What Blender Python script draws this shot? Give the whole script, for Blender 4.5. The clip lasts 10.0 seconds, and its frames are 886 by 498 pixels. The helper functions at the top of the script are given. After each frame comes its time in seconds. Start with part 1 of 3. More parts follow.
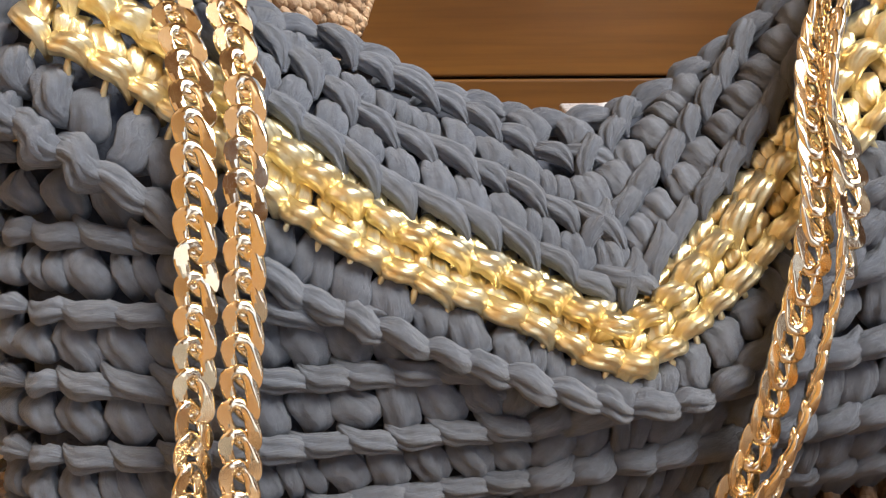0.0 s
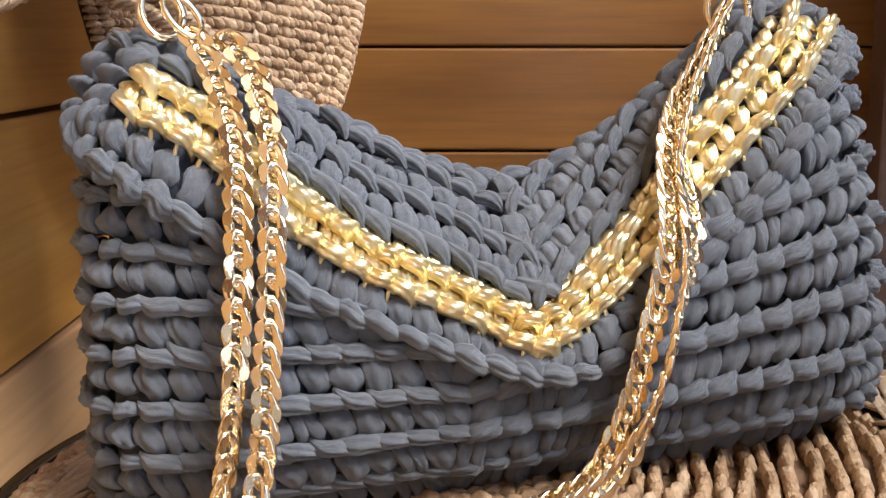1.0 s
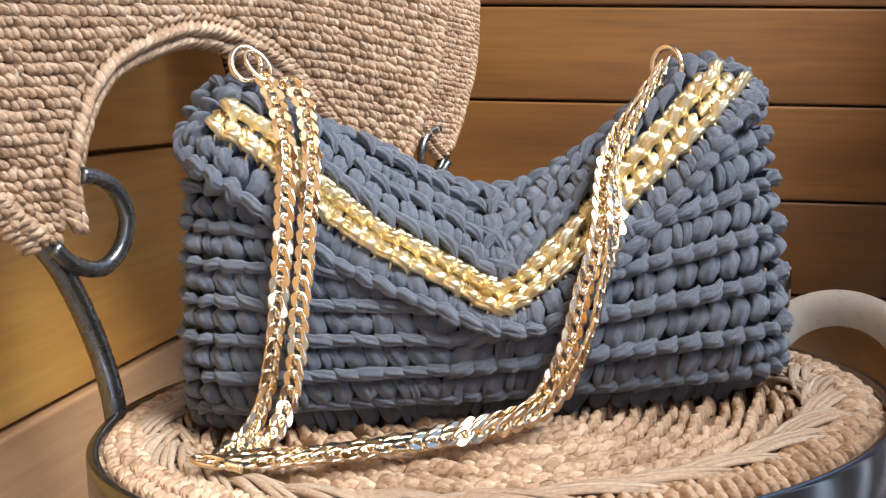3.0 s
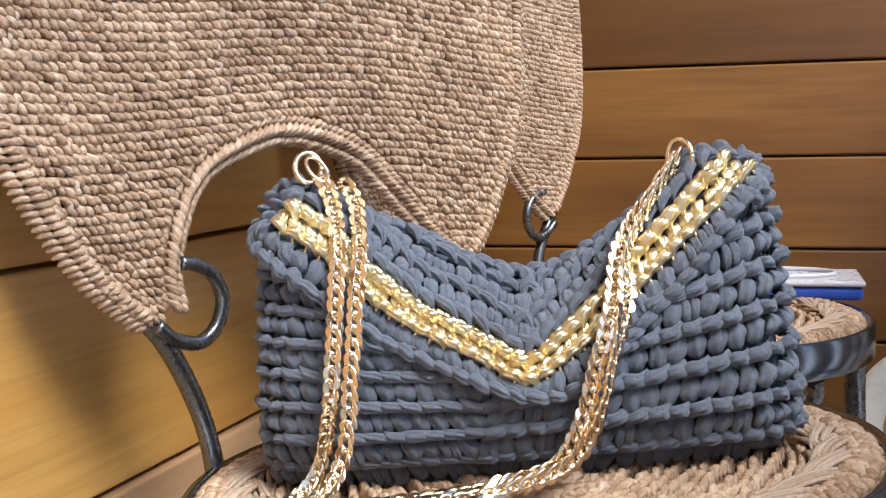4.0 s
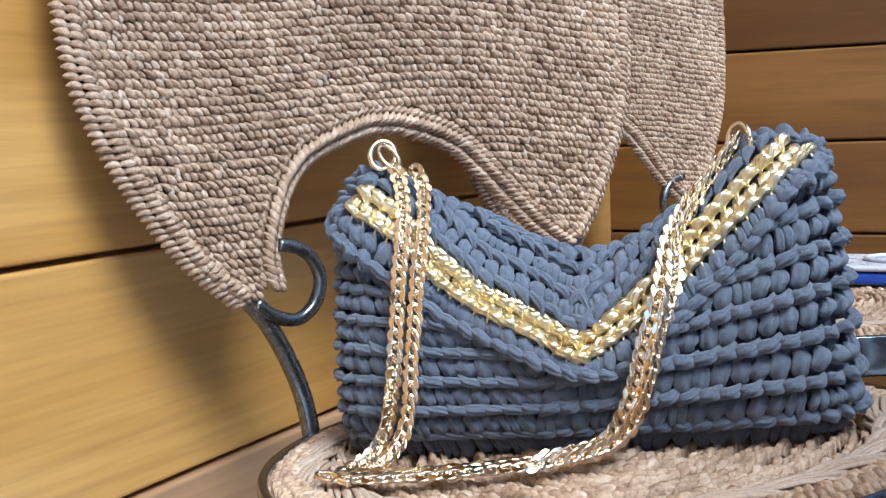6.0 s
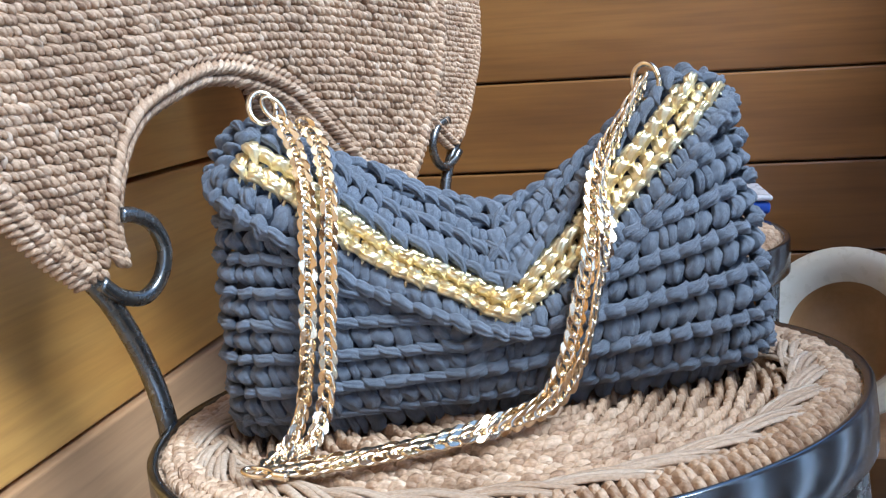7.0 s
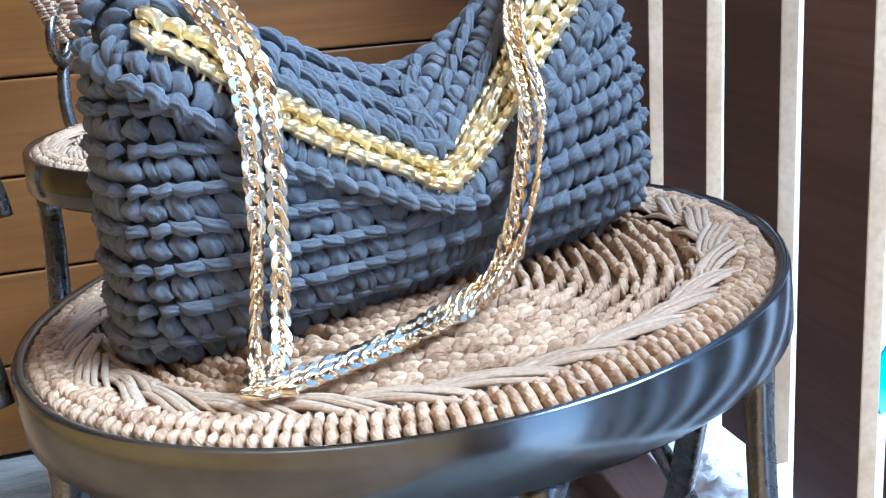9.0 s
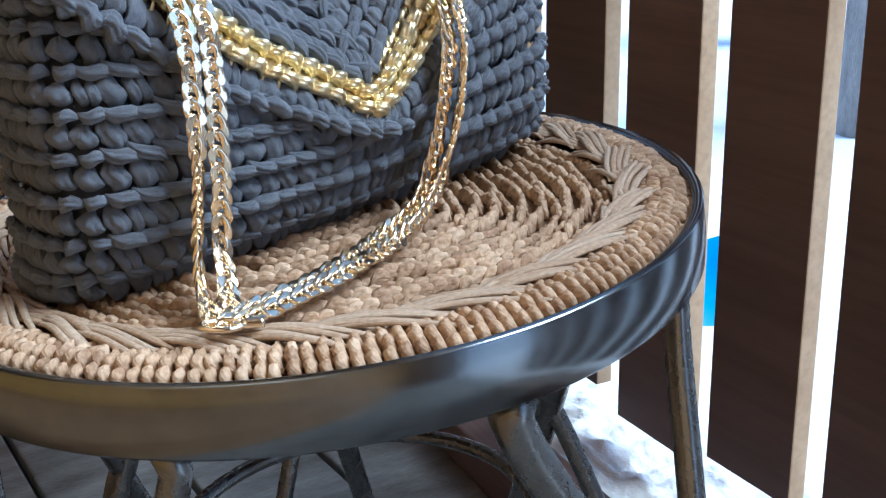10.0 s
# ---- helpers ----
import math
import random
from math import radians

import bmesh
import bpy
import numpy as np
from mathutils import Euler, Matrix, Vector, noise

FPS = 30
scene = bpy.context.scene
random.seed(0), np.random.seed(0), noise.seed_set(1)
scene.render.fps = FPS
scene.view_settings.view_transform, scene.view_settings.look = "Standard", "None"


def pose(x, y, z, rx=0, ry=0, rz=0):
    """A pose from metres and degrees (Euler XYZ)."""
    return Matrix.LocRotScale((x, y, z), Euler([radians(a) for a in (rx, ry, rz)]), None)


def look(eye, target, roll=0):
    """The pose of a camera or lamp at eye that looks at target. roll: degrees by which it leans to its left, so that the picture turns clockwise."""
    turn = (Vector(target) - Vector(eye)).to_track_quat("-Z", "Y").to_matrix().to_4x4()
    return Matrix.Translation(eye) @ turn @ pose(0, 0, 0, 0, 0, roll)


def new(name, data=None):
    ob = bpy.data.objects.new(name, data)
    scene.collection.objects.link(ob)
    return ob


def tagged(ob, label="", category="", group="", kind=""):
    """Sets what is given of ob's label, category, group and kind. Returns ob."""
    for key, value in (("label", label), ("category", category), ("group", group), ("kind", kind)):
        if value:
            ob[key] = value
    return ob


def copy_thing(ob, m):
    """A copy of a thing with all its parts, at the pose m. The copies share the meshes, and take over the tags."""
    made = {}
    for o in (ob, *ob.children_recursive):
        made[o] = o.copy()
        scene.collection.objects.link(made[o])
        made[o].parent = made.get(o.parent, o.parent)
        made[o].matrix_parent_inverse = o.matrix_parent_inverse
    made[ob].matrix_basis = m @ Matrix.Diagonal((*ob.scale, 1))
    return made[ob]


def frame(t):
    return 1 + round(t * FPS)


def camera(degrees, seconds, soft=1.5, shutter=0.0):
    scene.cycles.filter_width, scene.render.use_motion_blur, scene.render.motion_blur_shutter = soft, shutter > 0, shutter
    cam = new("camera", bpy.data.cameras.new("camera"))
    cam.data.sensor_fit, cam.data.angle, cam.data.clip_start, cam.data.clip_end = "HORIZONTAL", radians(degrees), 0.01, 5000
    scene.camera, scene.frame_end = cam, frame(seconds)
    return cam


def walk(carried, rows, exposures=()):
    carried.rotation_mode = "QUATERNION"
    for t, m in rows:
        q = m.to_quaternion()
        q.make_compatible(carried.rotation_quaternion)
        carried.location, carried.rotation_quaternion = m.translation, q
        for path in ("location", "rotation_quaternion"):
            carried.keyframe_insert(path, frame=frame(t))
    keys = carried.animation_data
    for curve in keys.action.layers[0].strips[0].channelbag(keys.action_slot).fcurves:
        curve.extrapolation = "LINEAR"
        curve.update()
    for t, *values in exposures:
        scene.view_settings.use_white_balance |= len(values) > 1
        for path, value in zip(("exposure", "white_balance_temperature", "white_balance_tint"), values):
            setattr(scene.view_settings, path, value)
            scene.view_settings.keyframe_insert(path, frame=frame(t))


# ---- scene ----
cam = camera(41.0, 10.0, soft=1.2)
PATH = [
    (0, (0.099, 0.04, 0.617), (-0.29, 1.942, 0.138), -0.5),
    (0.5, (0.114, -0.022, 0.62), (-0.239, 1.908, 0.236), -0.6),
    (1, (0.125, -0.081, 0.626), (-0.218, 1.857, 0.27), -0.0),
    (1.5, (0.135, -0.138, 0.633), (-0.223, 1.804, 0.317), 0.5),
    (2, (0.148, -0.17, 0.622), (-0.168, 1.772, 0.263), 1.4),
    (2.2, (0.153, -0.179, 0.618), (-0.179, 1.758, 0.245), 0.6),
    (3.3, (0.267, -0.238, 0.625), (-0.462, 1.611, 0.406), 1.0),
    (3.5, (0.278, -0.251, 0.634), (-0.492, 1.583, 0.431), 0.3),
    (4, (0.335, -0.264, 0.652), (-0.561, 1.513, 0.457), -1.2),
    (4.5, (0.385, -0.266, 0.662), (-0.719, 1.391, 0.479), -2.1),
    (5, (0.426, -0.26, 0.661), (-0.82, 1.294, 0.477), -2.8),
    (5.5, (0.442, -0.256, 0.658), (-0.882, 1.229, 0.459), -1.4),
    (6, (0.424, -0.247, 0.651), (-0.771, 1.343, 0.442), -2.0),
    (6.2, (0.407, -0.252, 0.652), (-0.694, 1.402, 0.421), -2.6),
    (7.3, (0.21, -0.271, 0.659), (-0.329, 1.625, 0.319), -2.4),
    (7.5, (0.18, -0.267, 0.658), (-0.293, 1.647, 0.319), -1.8),
    (8, (0.113, -0.256, 0.653), (-0.035, 1.697, 0.248), -4.5),
    (8.5, (0.043, -0.249, 0.644), (0.247, 1.69, 0.198), -4.1),
    (9, (-0.004, -0.246, 0.645), (0.288, 1.66, 0.112), -3.4),
    (9.5, (-0.045, -0.237, 0.638), (0.531, 1.572, 0.008), -2.0),
    (10, (-0.09, -0.219, 0.639), (0.598, 1.545, -0.004), -1.3),
]
SKY, SUN = 0.14, 2.5
EXPOSURES = [(0, 1.0, 6700, 8), (1, 1.2, 6500, 8), (3, 1.2, 5950, 8), (5, 1.04, 5500, 7), (6, 1.06, 5050, 4), (7.5, 1.30, 4850, 1), (9.2, 1.50, 4500, -1), (10, 0.85, 4950, 0)]
walk(cam, [(t, look(eye, target, roll)) for t, eye, target, roll in PATH], EXPOSURES)

# ---- world and light ----
world = bpy.data.worlds.new("world")
scene.world = world
world.use_nodes = True
wn = world.node_tree.nodes
sky = wn.new("ShaderNodeTexSky")
sky.sky_type = 'NISHITA'
sky.sun_disc = False
sky.sun_elevation = radians(51)
sky.sun_rotation = radians(118)
world.node_tree.links.new(sky.outputs[0], wn["Background"].inputs[0])
wn["Background"].inputs[1].default_value = SKY
sun = new("sun", bpy.data.lights.new("sun", 'SUN'))
sun.data.energy = SUN
sun.data.angle = radians(28)
sun.data.color = (1.0, 0.95, 0.88)
sun.matrix_world = look((2.1, -0.7, 3.4), (0, 0.4, 0.5))


# ---- materials ----
class Nodes:
    """Short access to a material's node tree."""

    def __init__(self, name):
        self.m = bpy.data.materials.new(name)
        self.m.use_nodes = True
        self.t = self.m.node_tree
        self.b = self.t.nodes["Principled BSDF"]

    def n(self, kind, **kw):
        node = self.t.nodes.new("ShaderNode" + kind)
        for k, v in kw.items():
            node.inputs[k.replace("_", " ")].default_value = v
        return node

    def l(self, a, b):
        self.t.links.new(a, b)

    def ramp(self, fac, *stops):
        r = self.t.nodes.new("ShaderNodeValToRGB")
        el = r.color_ramp.elements
        el[0].position, el[0].color = stops[0][0], (*stops[0][1], 1)
        el[1].position, el[1].color = stops[-1][0], (*stops[-1][1], 1)
        for p, c in stops[1:-1]:
            e = el.new(p)
            e.color = (*c, 1)
        self.l(fac, r.inputs[0])
        return r.outputs[0]

    def mix(self, fac, a, b, mode='MIX'):
        x = self.t.nodes.new("ShaderNodeMix")
        x.data_type, x.blend_type = 'RGBA', mode
        for s, v in ((x.inputs[0], fac), (x.inputs[6], a), (x.inputs[7], b)):
            if isinstance(v, (int, float)):
                s.default_value = v
            elif isinstance(v, tuple):
                s.default_value = (*v, 1)
            else:
                self.l(v, s)
        return x.outputs[2]

    def coords(self, scale=(1, 1, 1), which="Object"):
        tc = self.t.nodes.new("ShaderNodeTexCoord")
        mp = self.t.nodes.new("ShaderNodeMapping")
        mp.inputs["Scale"].default_value = scale
        self.l(tc.outputs[which], mp.inputs[0])
        return mp.outputs[0]

    def noise(self, vec, scale, detail=3.0, rough=0.5):
        x = self.n("TexNoise", Scale=scale, Detail=detail, Roughness=rough)
        self.l(vec, x.inputs["Vector"])
        return x.outputs[0]

    def bump(self, h, strength, dist):
        x = self.n("Bump", Strength=strength, Distance=dist)
        self.l(h, x.inputs["Height"])
        return x

    def set(self, **kw):
        for k, v in kw.items():
            s = self.b.inputs[k.replace("_", " ")]
            if hasattr(v, "is_output"):
                self.l(v, s)
            else:
                s.default_value = (*v, 1) if isinstance(v, tuple) and len(v) == 3 else v
        return self.m


def strand_material(name, cols, rough, metal=0.0, folds=26.0, fold_depth=0.0006, sheen=0.0, weave=0.0):
    """Yarn, rope or reed: colour varies from strand to strand, with fine lines along each strand."""
    k = Nodes(name)
    geo = k.t.nodes.new("ShaderNodeNewGeometry")
    base = k.ramp(geo.outputs["Random Per Island"], *[(i / (len(cols) - 1), c) for i, c in enumerate(cols)])
    grain = k.noise(k.coords((1, 1, 1)), 420.0, 2.0)
    base = k.mix(0.35, base, k.ramp(grain, (0.3, tuple(v * 0.62 for v in cols[0])), (0.7, tuple(min(1, v * 1.25) for v in cols[-1]))))
    stain = k.noise(k.coords((1, 1, 1)), 14.0, 3.0)
    base = k.mix(k.ramp(stain, (0.35, (0, 0, 0)), (0.75, (0.5, 0.5, 0.5))), base, tuple(v * 0.7 for v in cols[0]))
    along = k.noise(k.coords((2.2, folds, 1), "UV"), 1.0, 4.0, 0.6)
    b1 = k.bump(along, 0.9, fold_depth)
    if weave:
        ww = k.n("TexWave", Scale=1.0, Distortion=1.5)
        k.l(k.coords((weave, 3, 1), "UV"), ww.inputs["Vector"])
        b2 = k.bump(ww.outputs[1], 0.6, 0.0004)
        k.l(b1.outputs[0], b2.inputs["Normal"])
        b1 = b2
    k.l(b1.outputs[0], k.b.inputs["Normal"])
    if sheen:
        k.b.inputs["Sheen Weight"].default_value = sheen
        k.b.inputs["Sheen Roughness"].default_value = 0.6
    return k.set(Base_Color=base, Roughness=rough, Metallic=metal)


def wood_material(name, light, mid, dark, rough=0.35, coat=0.25, knots=True, scale=1.0):
    """Varnished boards: grain along local x, rings, knots, and a tint for each board."""
    k = Nodes(name)
    info = k.t.nodes.new("ShaderNodeObjectInfo")
    shift = k.t.nodes.new("ShaderNodeVectorMath")
    shift.operation = 'MULTIPLY_ADD'
    cb = k.t.nodes.new("ShaderNodeCombineXYZ")
    for i in range(3):
        k.l(info.outputs["Random"], cb.inputs[i])
    shift.inputs[1].default_value = (7.0, 5.0, 9.0)
    k.l(cb.outputs[0], shift.inputs[0])
    k.l(k.coords((1, 1, 1)), shift.inputs[2])
    v = shift.outputs[0]

    def mapped(s):
        mp = k.t.nodes.new("ShaderNodeMapping")
        mp.inputs["Scale"].default_value = s
        k.l(v, mp.inputs[0])
        return mp.outputs[0]

    flow = k.noise(mapped((1.6 * scale, 9 * scale, 9 * scale)), 1.0, 3.0, 0.55)
    grain = k.noise(mapped((6 * scale, 130 * scale, 130 * scale)), 1.0, 3.0, 0.6)
    base = k.ramp(flow, (0.3, dark), (0.5, mid), (0.72, light))
    base = k.mix(k.ramp(grain, (0.4, (0, 0, 0)), (0.75, (0.35, 0.35, 0.35))), base, tuple(c * 0.55 for c in dark))
    tint = k.n("HueSaturation")
    mr = k.n("MapRange", To_Min=0.82, To_Max=1.18)
    k.l(info.outputs["Random"], mr.inputs[0])
    k.l(mr.outputs[0], tint.inputs["Value"])
    k.l(base, tint.inputs["Color"])
    base = tint.outputs[0]
    if knots:
        vo = k.n("TexVoronoi", Scale=1.0, Randomness=1.0)
        k.l(mapped((3.2, 7.0, 7.0)), vo.inputs["Vector"])
        spot = k.ramp(vo.outputs["Distance"], (0.025, (0.8, 0.8, 0.8)), (0.075, (0, 0, 0)))
        base = k.mix(spot, base, tuple(c * 0.3 for c in dark))
    bp = k.bump(grain, 0.25, 0.0008)
    k.l(bp.outputs[0], k.b.inputs["Normal"])
    k.b.inputs["Coat Weight"].default_value = coat
    k.b.inputs["Coat Roughness"].default_value = 0.22
    return k.set(Base_Color=base, Roughness=rough)


def mottled(name, a, b, scale, rough, metal=0.0, relief=0.0, detail=4.0, stretch=(1, 1, 1), gloss=0.15):
    """A plain surface with stains, fine relief and uneven gloss."""
    k = Nodes(name)
    v = k.coords(stretch)
    big, fine = k.noise(v, scale, detail), k.noise(v, scale * 9, 3.0)
    base = k.mix(0.3, k.ramp(big, (0.3, a), (0.7, b)), k.ramp(fine, (0.3, a), (0.7, b)))
    r = k.n("MapRange", To_Min=max(0.02, rough - gloss), To_Max=min(1.0, rough + gloss))
    k.l(fine, r.inputs[0])
    if relief:
        k.l(k.bump(fine, 0.5, relief).outputs[0], k.b.inputs["Normal"])
    return k.set(Base_Color=base, Roughness=r.outputs[0], Metallic=metal)


YARN = strand_material("grey_blue_yarn", [(0.125, 0.145, 0.188), (0.142, 0.164, 0.212), (0.160, 0.183, 0.234)], 0.90, folds=9.0, fold_depth=0.0020, sheen=0.2, weave=60.0)
# yarn hue darkened to paint the shade in gaps
GAP_SHADE = mottled("grey_blue_gap_shade", (0.05, 0.058, 0.08), (0.075, 0.088, 0.12), 60.0, 0.95, relief=0.002)
GOLD_YARN = strand_material("gold_lame_yarn", [(0.90, 0.68, 0.32), (0.98, 0.82, 0.46), (1.0, 0.92, 0.64)], 0.33, metal=0.92, folds=12.0, fold_depth=0.0005)
ROPE = strand_material("twisted_seagrass", [(0.30, 0.17, 0.09), (0.50, 0.325, 0.19), (0.62, 0.43, 0.27), (0.74, 0.55, 0.38)], 0.58, folds=10.0, fold_depth=0.0022)
REED = strand_material("flat_reed", [(0.48, 0.32, 0.20), (0.58, 0.43, 0.30), (0.66, 0.53, 0.40)], 0.45, folds=22.0, fold_depth=0.0010)
# seagrass brown darkened to stand for shade in the grooves
CORD_SHADE = mottled("shaded_wicker_core", (0.16, 0.095, 0.055), (0.27, 0.165, 0.10), 90.0, 0.9, relief=0.002)
CHAIN = mottled("pale_gold_metal", (0.86, 0.70, 0.47), (0.95, 0.83, 0.63), 120.0, 0.15, metal=1.0, gloss=0.06)
IRON = mottled("dark_wrought_iron", (0.15, 0.15, 0.144), (0.23, 0.226, 0.215), 14.0, 0.27, metal=0.9, relief=0.00012, gloss=0.08)
RIM = mottled("polished_iron_hoop", (0.135, 0.145, 0.15), (0.225, 0.235, 0.24), 9.0, 0.19, metal=0.95, relief=0.0001, gloss=0.07)
PINE = wood_material("honey_pine_boards", (0.64, 0.37, 0.105), (0.55, 0.28, 0.062), (0.40, 0.175, 0.036), rough=0.36, coat=0.35)
# amber pine with the back wall's shade put into the colour
PINE_SHADED = wood_material("shaded_amber_pine_boards", (0.25, 0.112, 0.024), (0.19, 0.080, 0.015), (0.115, 0.046, 0.009), rough=0.4, coat=0.25)
PINE_RAW = wood_material("bare_pine_board", (0.50, 0.31, 0.16), (0.45, 0.26, 0.125), (0.35, 0.19, 0.08), rough=0.55, coat=0.0)
SLAT_FACE = wood_material("dark_brown_stain", (0.175, 0.115, 0.102), (0.140, 0.090, 0.080), (0.105, 0.064, 0.057), rough=0.6, coat=0.0, knots=False)
SLAT_EDGE = wood_material("sawn_pine_edge", (0.50, 0.36, 0.23), (0.44, 0.305, 0.18), (0.35, 0.225, 0.12), rough=0.7, coat=0.0)
SNOW = mottled("snow", (0.80, 0.83, 0.88), (0.90, 0.92, 0.95), 6.0, 0.8, relief=0.012)
DECK = mottled("frosted_deck_boards", (0.12, 0.117, 0.11), (0.36, 0.37, 0.38), 11.0, 0.6, relief=0.002, stretch=(1, 3, 1))
CREAM = mottled("cream_glaze", (0.72, 0.66, 0.52), (0.80, 0.76, 0.66), 12.0, 0.3)
TAN = mottled("tan_glaze", (0.30, 0.16, 0.06), (0.42, 0.25, 0.11), 20.0, 0.4)
BLUE = mottled("blue_plastic", (0.02, 0.05, 0.32), (0.03, 0.08, 0.42), 10.0, 0.35)
MILKY = mottled("milky_plastic", (0.50, 0.49, 0.52), (0.62, 0.61, 0.63), 14.0, 0.3)
SKYBLUE = mottled("bright_blue_plastic", (0.02, 0.28, 0.62), (0.03, 0.36, 0.75), 8.0, 0.4)
BARK = mottled("grey_bark", (0.16, 0.15, 0.14), (0.42, 0.41, 0.40), 9.0, 0.9, relief=0.02, stretch=(3, 3, 0.7))


# ---- building helpers ----
class Buf:
    """Collects vertices, faces and UVs of one mesh."""

    def __init__(self):
        self.v, self.f, self.uv, self.count = [], [], [], 0

    def add(self, verts, faces, uvs):
        self.v.append(verts)
        self.f += [tuple(i + self.count for i in q) for q in faces]
        self.uv += uvs
        self.count += len(verts)

    def mesh(self, name, material):
        me = bpy.data.meshes.new(name)
        me.from_pydata(np.concatenate(self.v).tolist(), [], self.f)
        layer = me.uv_layers.new(name="UVMap")
        layer.data.foreach_set("uv", np.array(self.uv, dtype=np.float32).ravel())
        me.polygons.foreach_set("use_smooth", [True] * len(me.polygons))
        me.materials.append(material)
        me.update()
        return me


def tube_topology(rings, around):
    faces, uvs = [], []
    for i in range(rings - 1):
        for j in range(around):
            k = (j + 1) % around
            faces.append((i * around + j, i * around + k, (i + 1) * around + k, (i + 1) * around + j))
            u0, u1, v0, v1 = i / (rings - 1), (i + 1) / (rings - 1), j / around, (j + 1) / around
            uvs += [(u0, v0), (u0, v1), (u1, v1), (u1, v0)]
    for base, flip in ((0, True), ((rings - 1) * around, False)):
        ring = [base + j for j in range(around)]
        faces.append(tuple(ring[::-1] if flip else ring))
        uvs += [(0.5, 0.5)] * around
    return faces, uvs


TOPO = {}


def spindle(buf, c, t, n, length, width, thick, arch=0.3, bend=0.0, rings=7, around=8, tip=0.3, power=0.6, creases=0, crease=0.0, turn=1.0):
    """One plump strand: a tapered, arched tube round c, along t, bulging along n; creases run along it and wind round."""
    key = (rings, around)
    if key not in TOPO:
        TOPO[key] = tube_topology(rings, around)
    t = t / np.linalg.norm(t)
    n = n - t * (n @ t)
    n = n / np.linalg.norm(n)
    b = np.cross(n, t)
    u = np.linspace(0, 1, rings)
    p = np.maximum(np.sin(np.pi * (0.06 + 0.88 * u)) ** power, tip)
    a = np.linspace(0, 2 * np.pi, around, endpoint=False) + random.random()
    x = (u - 0.5) * length
    lift = arch * thick * (1 - (2 * u - 1) ** 2) - arch * thick * 0.5
    side = bend * width * np.sin(2 * np.pi * u)
    wob = 1 + 0.10 * np.random.uniform(-1, 1, rings)
    fold = 1.0 - crease * (1 - np.abs(np.sin(creases * a[None] + turn * (u[:, None] - 0.5)))) ** 2 if creases else np.ones((rings, around))
    pts = (c + x[:, None, None] * t + (side[:, None] + np.cos(a)[None] * fold * (p * wob)[:, None] * width / 2)[..., None] * b
           + (lift[:, None] + np.sin(a)[None] * fold * p[:, None] * thick / 2)[..., None] * n)
    buf.add(pts.reshape(-1, 3), *TOPO[key])


def smooth_path(points, step):
    """A Catmull-Rom path through the points, cut at even steps."""
    p = np.array(points, float)
    p = np.vstack([2 * p[0] - p[1], p, 2 * p[-1] - p[-2]])
    out = []
    for i in range(1, len(p) - 2):
        for s in np.linspace(0, 1, 24, endpoint=False):
            a, b, c, d = p[i - 1:i + 3]
            out.append(0.5 * (2 * b + (c - a) * s + (2 * a - 5 * b + 4 * c - d) * s * s + (3 * b - a - 3 * c + d) * s ** 3))
    out.append(p[-2])
    return resample(np.array(out), step)


def resample(p, step):
    d = np.r_[0, np.cumsum(np.linalg.norm(np.diff(p, axis=0), axis=1))]
    k = max(2, int(round(d[-1] / step)) + 1)
    q = np.linspace(0, d[-1], k)
    return np.stack([np.interp(q, d, p[:, i]) for i in range(3)], 1)


def tangents(p):
    g = np.gradient(p, axis=0)
    return g / np.linalg.norm(g, axis=1)[:, None]


def pipe(buf, points, radius, step=0.006, around=10, flat=1.0, taper=None):
    """A rod along a path; radius may fall from one end to the other."""
    p = smooth_path(points, step)
    t = tangents(p)
    ref = np.array([0.13, 0.21, 0.97]) if abs(t[0][2]) < 0.9 else np.array([1.0, 0.1, 0.0])
    a = np.linspace(0, 2 * np.pi, around, endpoint=False)
    rings = []
    for i in range(len(p)):
        n = ref - t[i] * (ref @ t[i])
        n /= np.linalg.norm(n)
        ref = n
        b = np.cross(t[i], n)
        r = radius * (1 if taper is None else 1 + (taper - 1) * i / (len(p) - 1))
        rings.append(p[i] + r * (np.cos(a)[:, None] * n + flat * np.sin(a)[:, None] * b))
    buf.add(np.concatenate(rings), *tube_topology(len(p), around))


def part(name, buf, material, parent=None, label="", kind=""):
    """Links a Buf or a bmesh as one mesh object under a thing or a part."""
    if isinstance(buf, Buf):
        me = buf.mesh(name, material)
    else:
        me = bpy.data.meshes.new(name)
        buf.to_mesh(me)
        buf.free()
        me.materials.append(material)
    ob = new(name, me)
    if parent is not None:
        ob.parent = parent
    return tagged(ob, label=label, kind=kind)


def thing(name, m, label, category, group="", kind=""):
    ob = new(name)
    ob.empty_display_size = 0.02
    ob.matrix_world = m
    return tagged(ob, label, category, group, kind)


def block(size, bevel=0.002, segments=2, wobble=0.0):
    bm = bmesh.new()
    bmesh.ops.create_cube(bm, size=1)
    bmesh.ops.scale(bm, vec=size, verts=bm.verts)
    if bevel:
        bmesh.ops.bevel(bm, geom=bm.edges[:], offset=bevel, segments=segments, affect='EDGES', profile=0.5)
    for f in bm.faces:
        f.smooth = False
    return bm


